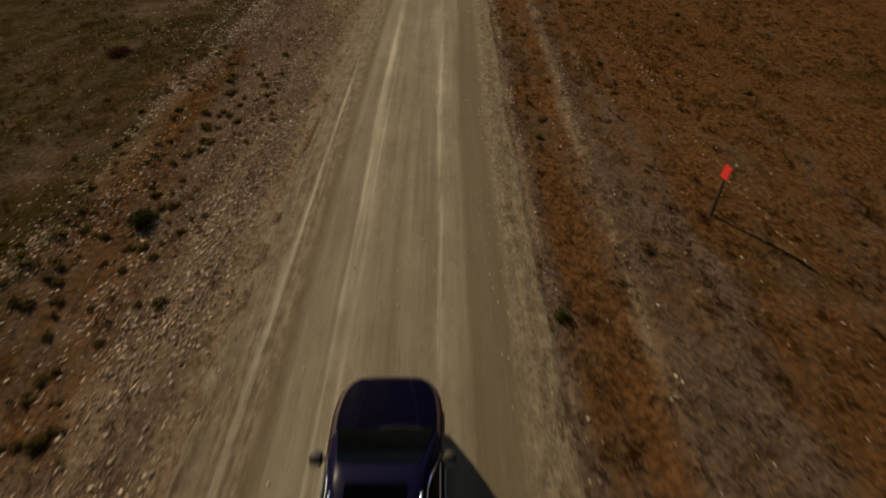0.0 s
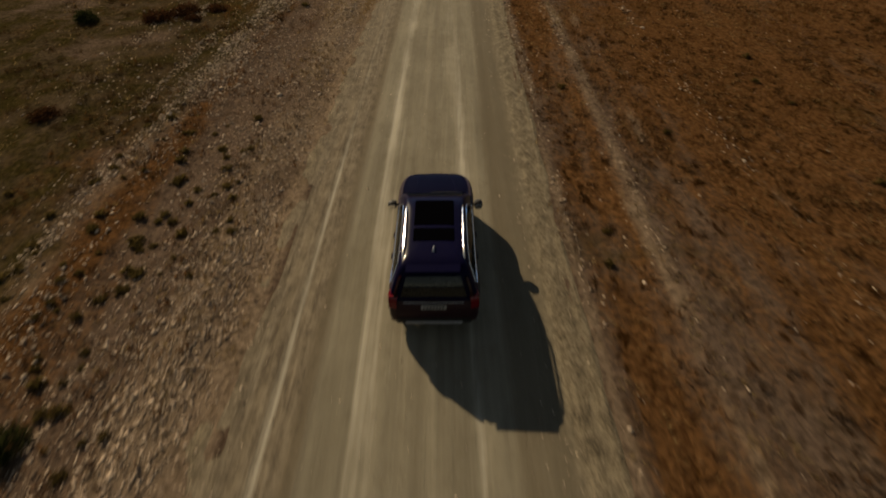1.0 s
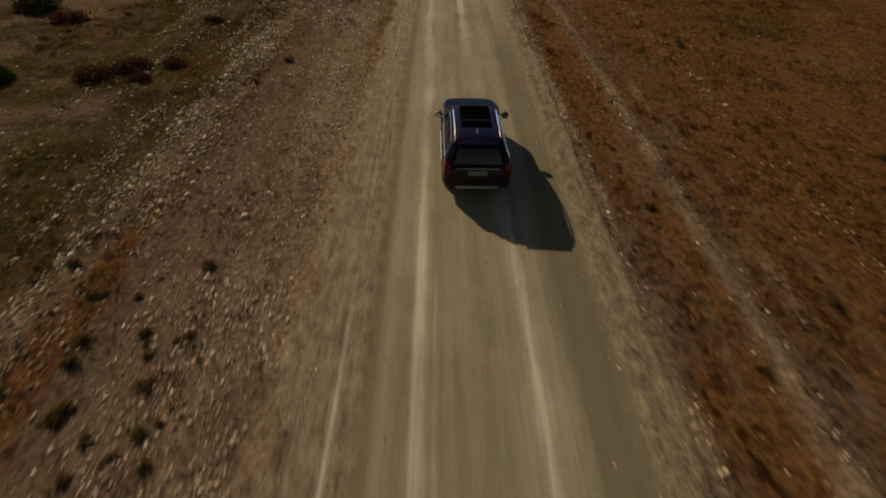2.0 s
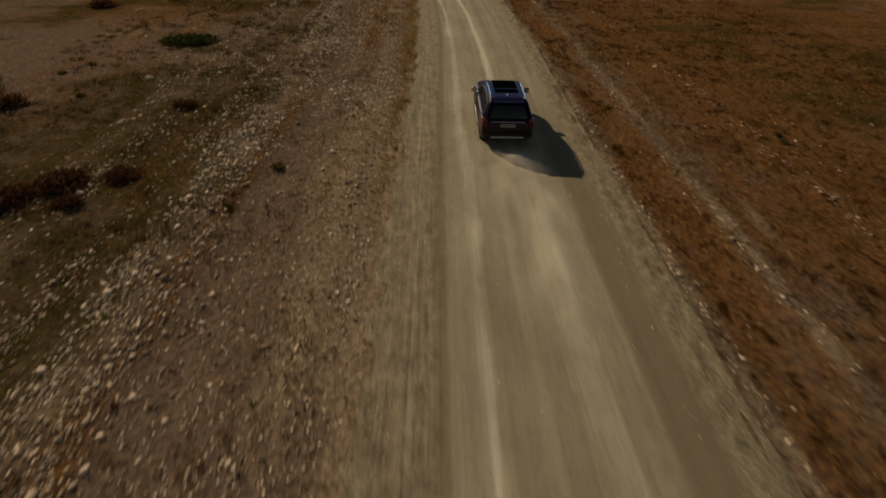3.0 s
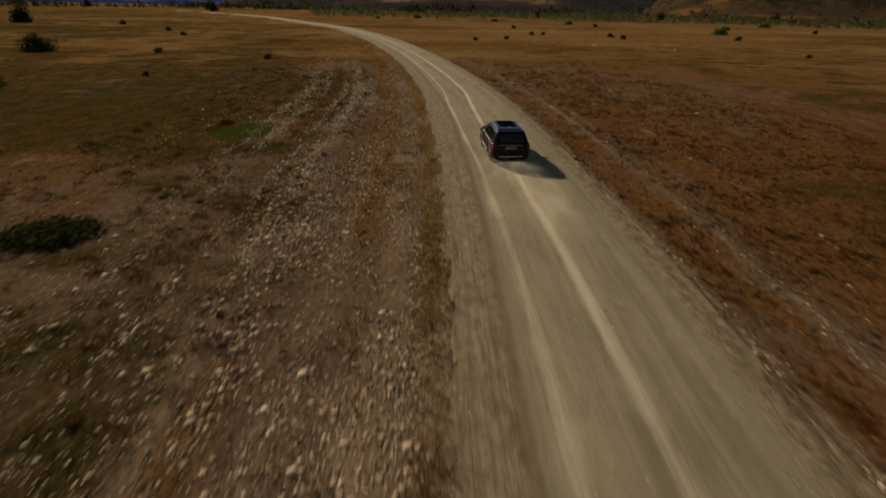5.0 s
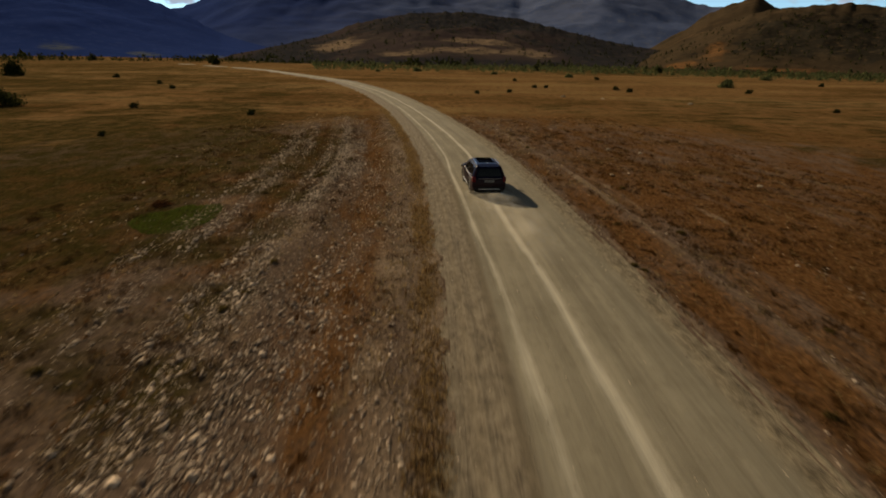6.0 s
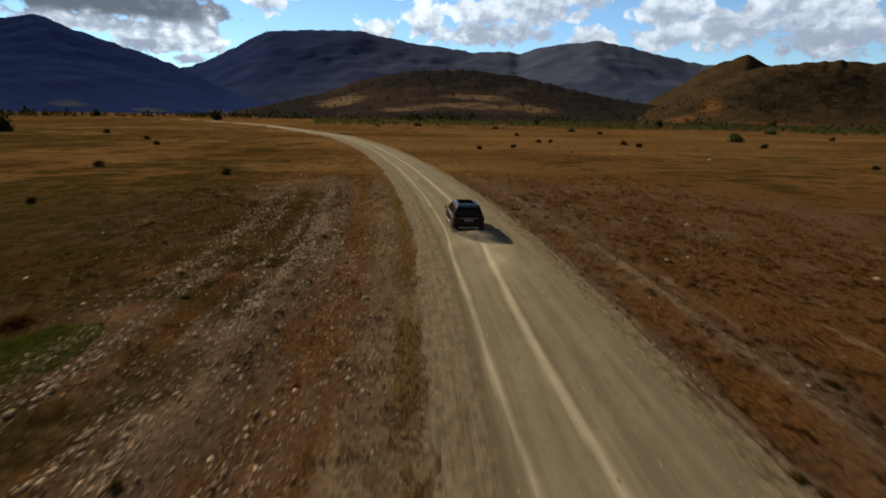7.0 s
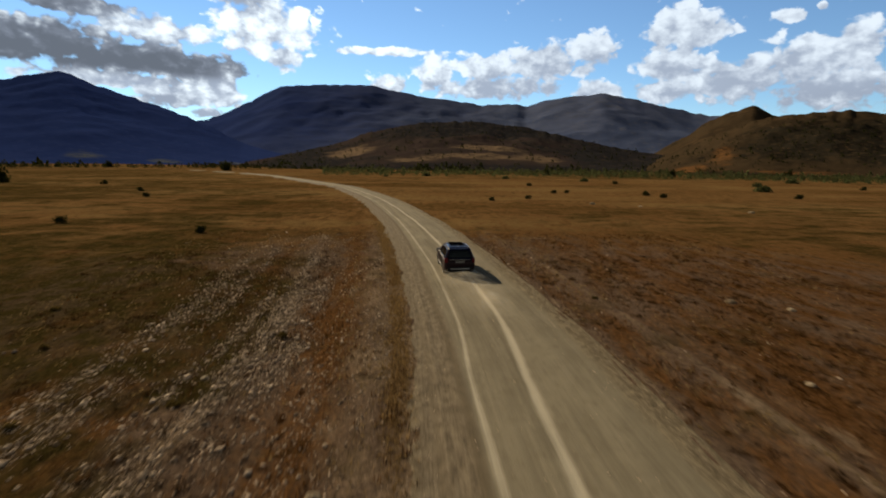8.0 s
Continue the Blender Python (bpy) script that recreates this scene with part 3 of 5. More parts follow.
def make_range(name, label, mat, az, el, r_foot, r_top, r_end, rough, seed, columns=260, rows=46, patches=(), scrub=0, tall=3.0):
    """A range of hills as a height field in rings: azimuths and skyline elevations in degrees.
    patches: bare land or woods on the slope, as kind, azimuth, rise, and how far they reach in both."""
    a = np.linspace(az[0], az[-1], columns)
    line = np.interp(a, az, el)
    k = np.exp(-np.linspace(-2, 2, 5) ** 2)
    line = np.convolve(np.pad(line, 2, mode="edge"), k / k.sum(), "valid")
    crest = (fbm(a * 1.7, a * 0, 5, seed) - 0.5) * 0.3 * np.clip(line, 0, 3) / 3
    r = np.concatenate([np.linspace(r_foot, r_top, rows - 12), np.linspace(r_top, r_end, 13)[1:]])
    A, R = np.meshgrid(np.radians(a), r)
    X, Y = CENTRE[0] + R * np.sin(A), CENTRE[1] + R * np.cos(A)
    rise = np.clip((R - r_foot) / (r_top - r_foot), 0, 1)
    fall = 1 - ease(R, r_top, r_end)
    sc = 4.5 / (r_end - r_foot)
    wx, wy = X + 0.35 / sc * (fbm(X * sc, Y * sc, 3, seed + 3) - 0.5), Y + 0.35 / sc * (fbm(X * sc + 9, Y * sc, 3, seed + 4) - 0.5)
    ridge = 1 - np.abs(2 * fbm(wx * sc * 1.5, wy * sc * 0.8, 6, seed + 7) - 1) * 2
    knolls = fbm(X * sc * 4, Y * sc * 4, 5, seed + 9) - 0.5
    shape = rise ** 1.15 * (1 + rough * (ridge - 0.55) * 4 * rise * (1 - rise)) + rough * 0.42 * knolls * (4 * rise * (1 - rise)) ** 0.7
    H = np.tan(np.radians(line[None, :] + crest[None, :] * rise ** 5)) * r_top + 7.0
    Z = H * np.where(R <= r_top, shape, fall) - 3.0
    me = grid_mesh(name, X, Y, Z, mat)
    for kind in ("bare", "wooded"):
        v = np.zeros_like(R)
        for what, az0, rise0, daz, drise in patches:
            if what == kind:
                v = np.maximum(v, bell(np.degrees(A), az0, daz) * bell(rise, rise0, drise))
        float_attribute(me, kind, v)
    tagged(new(name, me), label, "mountain", kind="structure")
    if scrub:
        r = np.random.default_rng(seed)
        at = r.choice(R.size, scrub * 3, p=((R <= r_top) / (R <= r_top).sum()).ravel())
        x, y, z = X.ravel()[at], Y.ravel()[at], Z.ravel()[at]
        keep = r.random(len(at)) < 0.25 + 0.6 * v.ravel()[at] + 0.5 * (fbm(x * 0.02, y * 0.02, 3, seed) > 0.55)
        crowns("hill_scrub", "dark bushes and small trees scattered on the hillside", x[keep], y[keep], z[keep] - 0.3, tall * r.lognormal(0, 0.4, keep.sum()), MAT_BUSH, r)


make_range("backdrop_mountain_far", "long mountain range with a flat-topped ridge, distance haze painted in as blue-grey", MAT_FAR,
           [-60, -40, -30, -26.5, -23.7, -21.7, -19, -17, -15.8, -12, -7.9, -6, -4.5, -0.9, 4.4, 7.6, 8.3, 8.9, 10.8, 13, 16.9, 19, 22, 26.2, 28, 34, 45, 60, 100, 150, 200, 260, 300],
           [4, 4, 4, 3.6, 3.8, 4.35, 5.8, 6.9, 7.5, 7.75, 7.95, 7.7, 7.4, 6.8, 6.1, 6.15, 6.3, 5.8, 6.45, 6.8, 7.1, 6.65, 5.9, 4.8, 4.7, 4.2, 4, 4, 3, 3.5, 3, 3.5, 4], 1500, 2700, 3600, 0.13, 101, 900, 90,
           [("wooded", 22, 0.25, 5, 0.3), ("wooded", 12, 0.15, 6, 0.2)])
make_range("backdrop_mountain_dark", "forested mountain with haze and cloud shade painted in as navy", MAT_LEFT,
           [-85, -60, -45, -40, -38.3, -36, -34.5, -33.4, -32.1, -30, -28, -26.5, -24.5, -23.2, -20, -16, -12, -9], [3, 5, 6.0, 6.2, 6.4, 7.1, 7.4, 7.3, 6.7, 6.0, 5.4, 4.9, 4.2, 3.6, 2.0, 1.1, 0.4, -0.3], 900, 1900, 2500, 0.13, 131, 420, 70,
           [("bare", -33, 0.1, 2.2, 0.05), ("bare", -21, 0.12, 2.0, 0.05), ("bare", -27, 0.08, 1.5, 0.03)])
make_range("backdrop_hill_peak", "brown hill with a small pointed peak", MAT_RIGHT,
           [18, 22, 25, 26.5, 28.1, 29.4, 30.1, 30.7, 31.5, 34, 45, 60], [-0.3, 1.4, 3.2, 4.4, 5.0, 5.45, 5.6, 5.35, 4.7, 4.0, 3, 2], 700, 1300, 1700, 0.15, 151, 240, 60)
make_range("backdrop_hill_middle", "low brown scrubby hill with pale fields at its foot", MAT_MID,
           [-22, -17, -12.6, -10, -8, -5, -1.5, 1.5, 4.4, 9, 13.2, 16, 18.8, 21, 24, 27, 30], [-0.4, 0.6, 1.6, 2.2, 3.1, 3.8, 4.35, 4.5, 4.5, 4.0, 3.0, 2.4, 1.8, 1.4, 1.1, 0.5, -0.4], 560, 1100, 1500, 0.2, 171, 420, 90,
           [("bare", 6, 0.4, 6, 0.07), ("bare", 3, 0.24, 8, 0.05), ("bare", -3, 0.2, 4, 0.05), ("bare", -9, 0.5, 4, 0.2), ("bare", 11, 0.3, 3, 0.1), ("wooded", 5, 0.85, 9, 0.18), ("wooded", 18, 0.5, 4, 0.5), ("wooded", 2, 0.08, 14, 0.06), ("wooded", -14, 0.4, 4, 0.5)], 450, 2.6)
make_range("backdrop_hill_orange", "orange-brown hill with a bare slope and dark crags", MAT_RIGHT,
           [19.5, 22, 24, 26.2, 28, 30, 31.5, 34, 37, 39.5, 46, 55, 70, 90], [-0.4, 0.7, 1.6, 2.6, 3.4, 4.2, 4.7, 4.85, 4.95, 4.6, 4.8, 5.2, 4.5, 3], 480, 880, 1200, 0.3, 191, 520, 100,
           [("bare", 28.0, 0.36, 1.7, 0.26), ("bare", 25.5, 0.2, 2.0, 0.1), ("bare", 33, 0.1, 6, 0.05), ("wooded", 34.0, 0.48, 3.6, 0.2), ("wooded", 40, 0.5, 4, 0.3), ("wooded", 24, 0.06, 12, 0.04)], 800, 2.2)


# ---- stones, grass and scrub ----
rng = np.random.default_rng(7)

_p = (1 + 5 ** 0.5) / 2
ICO_V = np.array([(-1, _p, 0), (1, _p, 0), (-1, -_p, 0), (1, -_p, 0), (0, -1, _p), (0, 1, _p), (0, -1, -_p), (0, 1, -_p), (_p, 0, -1), (_p, 0, 1), (-_p, 0, -1), (-_p, 0, 1)]) / 1.9
ICO_F = np.array([(0, 11, 5), (0, 5, 1), (0, 1, 7), (0, 7, 10), (0, 10, 11), (1, 5, 9), (5, 11, 4), (11, 10, 2), (10, 7, 6), (7, 1, 8), (3, 9, 4), (3, 4, 2), (3, 2, 6), (3, 6, 8), (3, 8, 9), (4, 9, 5), (2, 4, 11), (6, 2, 10), (8, 6, 7), (9, 8, 1)])


def scatter(count, low_u, high_u, low_y, high_y, chance):
    """Places strewn along the road, thinned by chance(u, x, y)."""
    u, y = rng.uniform(low_u, high_u, count), rng.uniform(low_y, high_y, count)
    x = road_x(y) + u / road_lean(y)
    keep = rng.random(count) < np.clip(chance(u, x, y), 0, 1)
    return u[keep], x[keep], y[keep]


def resting_z(u, x, y):
    return np.where(u > 4.05, ground_z(x, y), np.where(u > -4.3, np.maximum(road_z(u), ground_z(x, y)), ground_z(x, y)))


OCTA_V = np.array([(1, 0, 0), (0, 1, 0), (-1, 0, 0), (0, -1, 0), (0, 0, 1), (0, 0, -1)], float)
OCTA_F = np.array([(0, 1, 4), (1, 2, 4), (2, 3, 4), (3, 0, 4), (1, 0, 5), (2, 1, 5), (3, 2, 5), (0, 3, 5)])


def stones(name, label, u, x, y, size, mat, shape=ICO_V, sides=ICO_F):
    n = len(x)
    turn = rng.uniform(0, 2 * np.pi, n)
    sx, sy, sz = size * rng.uniform(0.8, 1.3, n), size * rng.uniform(0.6, 1.0, n), size * rng.uniform(0.4, 0.75, n)
    k = len(shape)
    v = shape[None] * (1 + rng.uniform(-0.24, 0.24, (n, k, 1)))
    px, py, pz = v[..., 0] * sx[:, None], v[..., 1] * sy[:, None], v[..., 2] * sz[:, None]
    c, s = np.cos(turn)[:, None], np.sin(turn)[:, None]
    z = resting_z(u, x, y)
    out = np.stack([px * c - py * s + x[:, None], px * s + py * c + y[:, None], pz + (z + sz * 0.3)[:, None]], -1)
    faces = (sides[None] + k * np.arange(n)[:, None, None]).reshape(-1, 3)
    return tagged(soup(name, out.reshape(-1, 3), faces, mat), label, "stones", kind="stuff")


def stony(u, x, y):
    clump = ease(fbm(x * 0.6, y * 0.2, 5, 41), 0.42, 0.62)
    sway = u + 1.6 * (fbm(y * 0.03, y * 0 + 2.0, 2, 47) - 0.5)
    left = 0.9 * bell(sway, -8.4, 0.35) + 1.3 * bell(sway, -9.6, 0.5) + 0.7 * bell(sway, -11.0, 0.3) + 0.6 * bell(sway, -6.6, 0.5) + 1.15 * bell(sway, -5.1, 0.8) * (1 - 0.65 * ease(y, 40, 54))
    left = left + (0.7 * bell(sway, -13.0, 0.4) + 0.6 * bell(sway, -14.4, 0.5)) * ease(y, 30, 45)
    left = left + 0.5 * bell(u, -4.4, 0.4) + 0.30 * (u < -4) * (u > -10) + 0.04 * (u < -9) * (u > -15) + 0.02 * (u < -4)
    right = 0.14 * bell(u, 6.6, 0.4) + 0.14 * bell(u, 10.8, 0.3) + 0.3 * bell(u, 4.3, 0.25) + 0.009 * (u > 4)
    return (1.0 * left + 0.8 * right) * (0.2 + 0.95 * clump) * (1 - 0.75 * ease(y, 95, 125) * (u < 0)) * (1 - 0.65 * ease(y, 46, 64) * (u > -7.5)) * (1 - 0.3 * ease(y, 72, 84)) * (1 - 0.35 * (1 - ease(y, 26, 44)) * (u < -5.8)) * (1 - 0.7 * bell(u, -7.0, 0.8) * ease(y, 10, 18) * (1 - ease(y, 44, 60)))


u, x, y = scatter(620000, -17, 14, -2, 122, stony)
keep = (u > 4.0) | (u < -3.2)
u, x, y = u[keep], x[keep], y[keep]
stones("field_pebbles", "strewn pale grey and tan pebbles in dry soil", u, x, y, np.clip(rng.lognormal(-3.45, 0.38, len(u)), 0.014, 0.07), MAT_STONE, OCTA_V, OCTA_F)
u, x, y = scatter(150000, -22, 18, -2, 124, stony)
keep = (u > 4.0) | (u < -3.6)
u, x, y = u[keep], x[keep], y[keep]
stones("field_stones", "pale stones half sunk in dry soil", u, x, y, np.clip(rng.lognormal(-3.0, 0.36, len(u)), 0.025, 0.11) * np.interp(y, [25, 45], [0.7, 1.0]) * np.where(u > -7.0, 0.8, 1.0), MAT_STONE)
u, x, y = scatter(3200, -16, 13, 26, 122, stony)
keep = (u > 4.2) | (u < -4.2)
u, x, y = u[keep], x[keep], y[keep]
stones("field_cobbles", "pale grey cobbles strewn in rows on dry soil", u, x, y, np.clip(rng.lognormal(-2.6, 0.28, len(u)), 0.055, 0.13), MAT_STONE)
u, x, y = scatter(60000, -3.9, 4.1, 0, 110, lambda u, x, y: 0.02 + 0.6 * ease(np.abs(u), 2.4, 3.9) * ease(fbm(x, y * 0.4, 3, 44), 0.35, 0.65))
stones("road_gravel", "loose gravel along the edges of the road", u, x, y, np.clip(rng.lognormal(-3.9, 0.35, len(u)), 0.01, 0.04), MAT_STONE, OCTA_V, OCTA_F)


def grass(name, label, u, x, y, tall, mat, blades=6, loose=0.22):
    n = len(x)
    ang = rng.uniform(0, 2 * np.pi, (n, blades))
    lean = rng.uniform(0.15, 0.9, (n, blades))
    height = tall[:, None] * rng.uniform(0.5, 1.1, (n, blades))
    wide = rng.uniform(0.006, 0.016, (n, blades)) * (0.6 + tall[:, None] * 3)
    bx = x[:, None] + rng.normal(0, loose, (n, blades)) * tall[:, None]
    by = y[:, None] + rng.normal(0, loose, (n, blades)) * tall[:, None]
    bz = np.broadcast_to(resting_z(u, x, y)[:, None] - 0.02, bx.shape)
    px, py = -np.sin(ang) * wide, np.cos(ang) * wide
    tip = np.stack([bx + np.cos(ang) * height * lean, by + np.sin(ang) * height * lean, bz + height * (1.1 - 0.5 * lean)], -1)
    v = np.stack([np.stack([bx - px, by - py, bz], -1), np.stack([bx + px, by + py, bz], -1), tip], 2)
    return tagged(soup(name, v.reshape(-1, 3), np.arange(n * blades * 3).reshape(-1, 3), mat), label, "grass", kind="stuff")


def rusty(u, x, y):
    clump = ease(fbm(x * 0.9, y * 0.4, 4, 81), 0.43, 0.6)
    return (0.75 * (u > 4.0) * (1 - 0.7 * bell(u, 6.7, 0.6)) + (u < -3.3) * (0.10 + 0.8 * bell(u, -3.9, 0.35) * ease(y, 30, 60) + 0.6 * bell(u, -6.3, 1.4) + 0.45 * bell(u, -11.5, 1.2))) * (0.05 + clump)


def straw(u, x, y):
    clump = ease(fbm(x * 0.7 + 40, y * 0.25, 4, 91), 0.40, 0.68)
    return (0.4 * (u > 4.0) + 0.3 * bell(u, 6.7, 0.8) + (u < -3.5) * (0.28 + 1.0 * bell(u, -5.2, 1.2))) * (0.05 + clump)


u, x, y = scatter(95000, -22, 26, -2, 125, rusty)
grass("rust_grass", "short rust-brown dry grass", u, x, y, rng.uniform(0.08, 0.28, len(u)), MAT_RUST_GRASS)
u, x, y = scatter(110000, -22, 24, -2, 125, straw)
grass("straw_grass", "short straw-coloured dry grass", u, x, y, rng.uniform(0.06, 0.2, len(u)), MAT_PALE_GRASS)


u, x, y = scatter(24000, -4.7, -3.4, 34, 135, lambda u, x, y: bell(u, -3.95, 0.35) * (0.3 + ease(fbm(x, y * 0.35, 3, 95), 0.35, 0.6)) * ease(y, 34, 60))
grass("verge_grass", "tall rust and straw-coloured grass along the road edge", u, x, y, rng.uniform(0.08, 0.2, len(u)), MAT_VERGE, 8)


u, x, y = scatter(24000, -24, 24, -2, 112, lambda u, x, y: ((u > 4.5) * (0.5 - 0.3 * bell(u, 6.6, 0.5)) + (0.22 + 0.4 * (u < -8.2)) * (u < -4.6) * (1 - bell(u, -7.0, 0.9))) * ease(fbm(x * 0.5, y * 0.3, 4, 97), 0.42, 0.62))
grass("grass_tussocks", "dark brown tussocks of dead grass", u, x, y, rng.uniform(0.10, 0.26, len(u)), MAT_TUSSOCK, 26, 0.62)


def clump_mesh(name, width, height, leaves, leaf, mat, seed, low=0.0):
    """A rounded, ragged plant: small leaf faces on many short twigs, with gaps."""
    r = np.random.default_rng(seed)
    tips = r.normal(size=(max(5, leaves // 14), 3))
    tips /= np.linalg.norm(tips, axis=1, keepdims=True)
    tips[:, 2] = np.abs(tips[:, 2])
    tips *= r.uniform(0.45, 1.0, (len(tips), 1))
    home = tips[r.integers(0, len(tips), leaves)] + r.normal(0, 0.17, (leaves, 3))
    home[:, 2] = np.clip(home[:, 2], 0.0, None)
    c = home * np.array([width / 2, width / 2, height * 0.85]) + np.array([0, 0, low])
    d1, d2 = r.normal(size=(leaves, 3)) * leaf, r.normal(size=(leaves, 3)) * leaf
    v = np.stack([c - d1, c + d1 * 0.6 + d2, c + d1 * 0.7 - d2 * 0.6], 1)
    me = soup(name, v.reshape(-1, 3), np.arange(leaves * 3).reshape(-1, 3), mat)
    return me


def plant(name, label, category, group, width, height, leaves, leaf, mat, seed, stem=0.03):
    """A bush or small tree: a tapered stem with limbs, and a ragged crown."""
    root = new(name)
    r = random.Random(seed)
    bm = bmesh.new()
    ends = [((0, 0, -0.1), (0, 0, height * 0.6), stem)]
    for k in range(5):
        a = k * 2 * math.pi / 5 + r.uniform(-0.4, 0.4)
        z = height * r.uniform(0.15, 0.35)
        ends.append(((0, 0, z), (math.cos(a) * width * 0.33, math.sin(a) * width * 0.33, z + height * 0.35), stem * 0.55))
    for a, b, thick in ends:
        a, b = Vector(a), Vector(b)
        m = Matrix.Translation((a + b) / 2) @ (b - a).to_track_quat("Z", "Y").to_matrix().to_4x4()
        bmesh.ops.create_cone(bm, segments=6, radius1=thick, radius2=thick * 0.4, depth=(b - a).length, matrix=m)
    part("trunk", bm, MAT_BARK, root)
    crown = clump_mesh("crown", width, height, leaves, leaf, mat, seed)
    crown.parent = root
    return tagged(root, label, category, group)


def set_down(root, spots):
    """Puts a thing at the first spot and copies of it at the others: x, y, turn, scale."""
    first = True
    for x, y, turn, size in spots:
        m = Matrix.Translation((x, y, float(ground_z(np.array([x]), np.array([y]))[0]))) @ Matrix.Rotation(turn, 4, "Z")
        ob = root if first else copy_thing(root, m)
        ob.matrix_basis = m @ Matrix.Scale(size, 4)
        first = False


# low dark scrub beside the road
rs = random.Random(12)
for seed in range(3):
    spots = []
    while len(spots) < 62:
        x, y = rs.gauss(-7.6, 1.9), rs.uniform(3, 27)
        if x < -4.8 and x > -14:
            spots.append((x, y, rs.uniform(0, 6), rs.uniform(0.3, 0.8)))
    for _ in range(9):
        spots.append((rs.choice((5.2, 5.6, 7.5, 9, 12, 15)) + rs.gauss(0, 0.4), rs.uniform(4, 100), rs.uniform(0, 6), rs.uniform(0.4, 0.9)))
    for _ in range(8):
        spots.append((rs.uniform(-22, -6), rs.uniform(40, 110), rs.uniform(0, 6), rs.uniform(0.4, 1.0)))
    set_down(plant("low_shrub", "low dark dry shrub in stony soil", "shrub", "low shrubs beside the road", 0.5, 0.2, 320, 0.026, MAT_SHRUB, 300 + seed, 0.012), spots)

# the flat juniper-like cushion and the patch of green grass
set_down(plant("cushion_shrub", "flat dark green cushion shrub on bare soil", "shrub", "", 3.2, 0.3, 2600, 0.06, MAT_BUSH, 331, 0.03), [(-16.9, 59.6, 0.3, 1.0)])
n = 5200
a, d = rng.uniform(0, 6.283, n), np.sqrt(rng.random(n))
edge = 0.55 + 0.75 * value_noise(np.cos(a) * 1.4 + 5, np.sin(a) * 1.4 + 5, 77)
x, y = -15.3 + 1.75 * d * edge * np.cos(a), 76.0 + 2.4 * d * edge * np.sin(a)
grass("green_grass", "patch of short green grass", x - road_x(y), x, y, rng.uniform(0.05, 0.16, n), MAT_GREEN_GRASS)

set_down(plant("weed", "small bright green weed at the edge of the road", "plant", "", 0.55, 0.3, 420, 0.03, MAT_GREEN_GRASS, 333, 0.012), [(4.5, 9.27, 0.5, 0.65)])
# a dark dry thicket and single dark bushes left of the road
thicket = plant("thicket", "low tangled thicket of dark red dry twigs", "shrub", "dry thickets", 2.2, 0.55, 1500, 0.045, MAT_THICKET, 361, 0.03)
set_down(thicket, [(-13.8, 40.1, 0.2, 0.8), (-12.3, 40.9, 1.4, 0.6), (-15.0, 39.2, 2.2, 0.9), (-13.0, 38.9, 3.0, 0.45), (-14.3, 26.8, 0.4, 0.55), (-12.6, 47.4, 2.0, 0.5), (-27.0, 69.5, 1.0, 1.0), (-20.5, 47.5, 2.6, 0.9)])
set_down(copy_thing(thicket, Matrix.Translation((-16.9, 78.2, 0.0))), [(-16.9, 78.2, 0.7, 0.5)])
dark_bush = plant("bush", "dense almost black bush on dry ground", "bush", "dark bushes beside the road", 2.4, 1.3, 1700, 0.06, MAT_BUSH, 367, 0.06)
set_down(dark_bush, [(-23.4, 49.8, 0, 1.0), (-64.0, 131.7, 1, 2.0), (-45.4, 94.3, 2, 1.6), (-19.0, 39.0, 3, 0.5), (-7.3, 13.2, 4, 0.36), (-25.3, 47.0, 5, 0.8)])
rock_bm = bmesh.new()
bmesh.ops.create_icosphere(rock_bm, subdivisions=3, radius=0.5)
for v in rock_bm.verts:
    v.co *= 1 + 0.35 * noise.noise(v.co * 2.3) + 0.15 * noise.noise(v.co * 6.0)
    v.co.z *= 0.6
rock_mesh = bpy.data.meshes.new("rock")
rock_bm.to_mesh(rock_mesh)
rock_bm.free()
rock_mesh.materials.append(MAT_ROCK)
rock = tagged(new("rock", rock_mesh), "pale weathered rock lying in dry grass", "rock", "pale rocks")
set_down(rock, [(25.7, 168.2, 0, 1.1), (32.9, 163.9, 1, 0.7), (45.7, 152.4, 2, 0.9), (12.6, 97.8, 3, 0.55), (15.0, 96.5, 4, 0.4), (-5.4, 81.2, 5, 0.35), (-5.53, 75.6, 2, 0.33), (-10.3, 87.4, 1, 0.3), (10.9, 55.0, 2, 0.3), (-14.6, 45.8, 3, 0.4), (-16.0, 51.6, 4, 0.5), (9.6, 87.3, 0.5, 0.35), (18.0, 84.0, 2.4, 0.4)])

# bushes out on the plain
bush = plant("bush", "dark rounded bush standing alone on the plain", "bush", "bushes on the plain", 1.7, 1.25, 420, 0.09, MAT_BUSH, 341, 0.05)
set_down(bush, [(46.5, 196.6, 0, 1.0), (47.4, 188.6, 1, 0.95), (78.6, 190.1, 2, 1.1), (-26.5, 124.0, 3, 0.65), (-101.2, 229.7, 4, 1.2), (8, 176, 1, 0.7), (16, 181, 2, 0.8),
               (-60, 176, 5, 0.8), (-72, 196, 0.4, 0.9), (-45.3, 131.1, 2.2, 0.8), (26.3, 203.8, 1.1, 0.8), (29.6, 204.6, 2.0, 0.75), (63.2, 138.4, 3.4, 0.6), (-34, 103, 3.3, 0.45), (112, 174, 1.5, 0.9), (133, 240, 2.7, 1.1), (28, 250, 0.7, 1.0), (64, 272, 4.4, 1.2)])
wide_bush = plant("bush", "wide grey-green bush on the plain", "bush", "bushes on the plain", 4.2, 2.1, 900, 0.16, MAT_TREE, 347, 0.09)
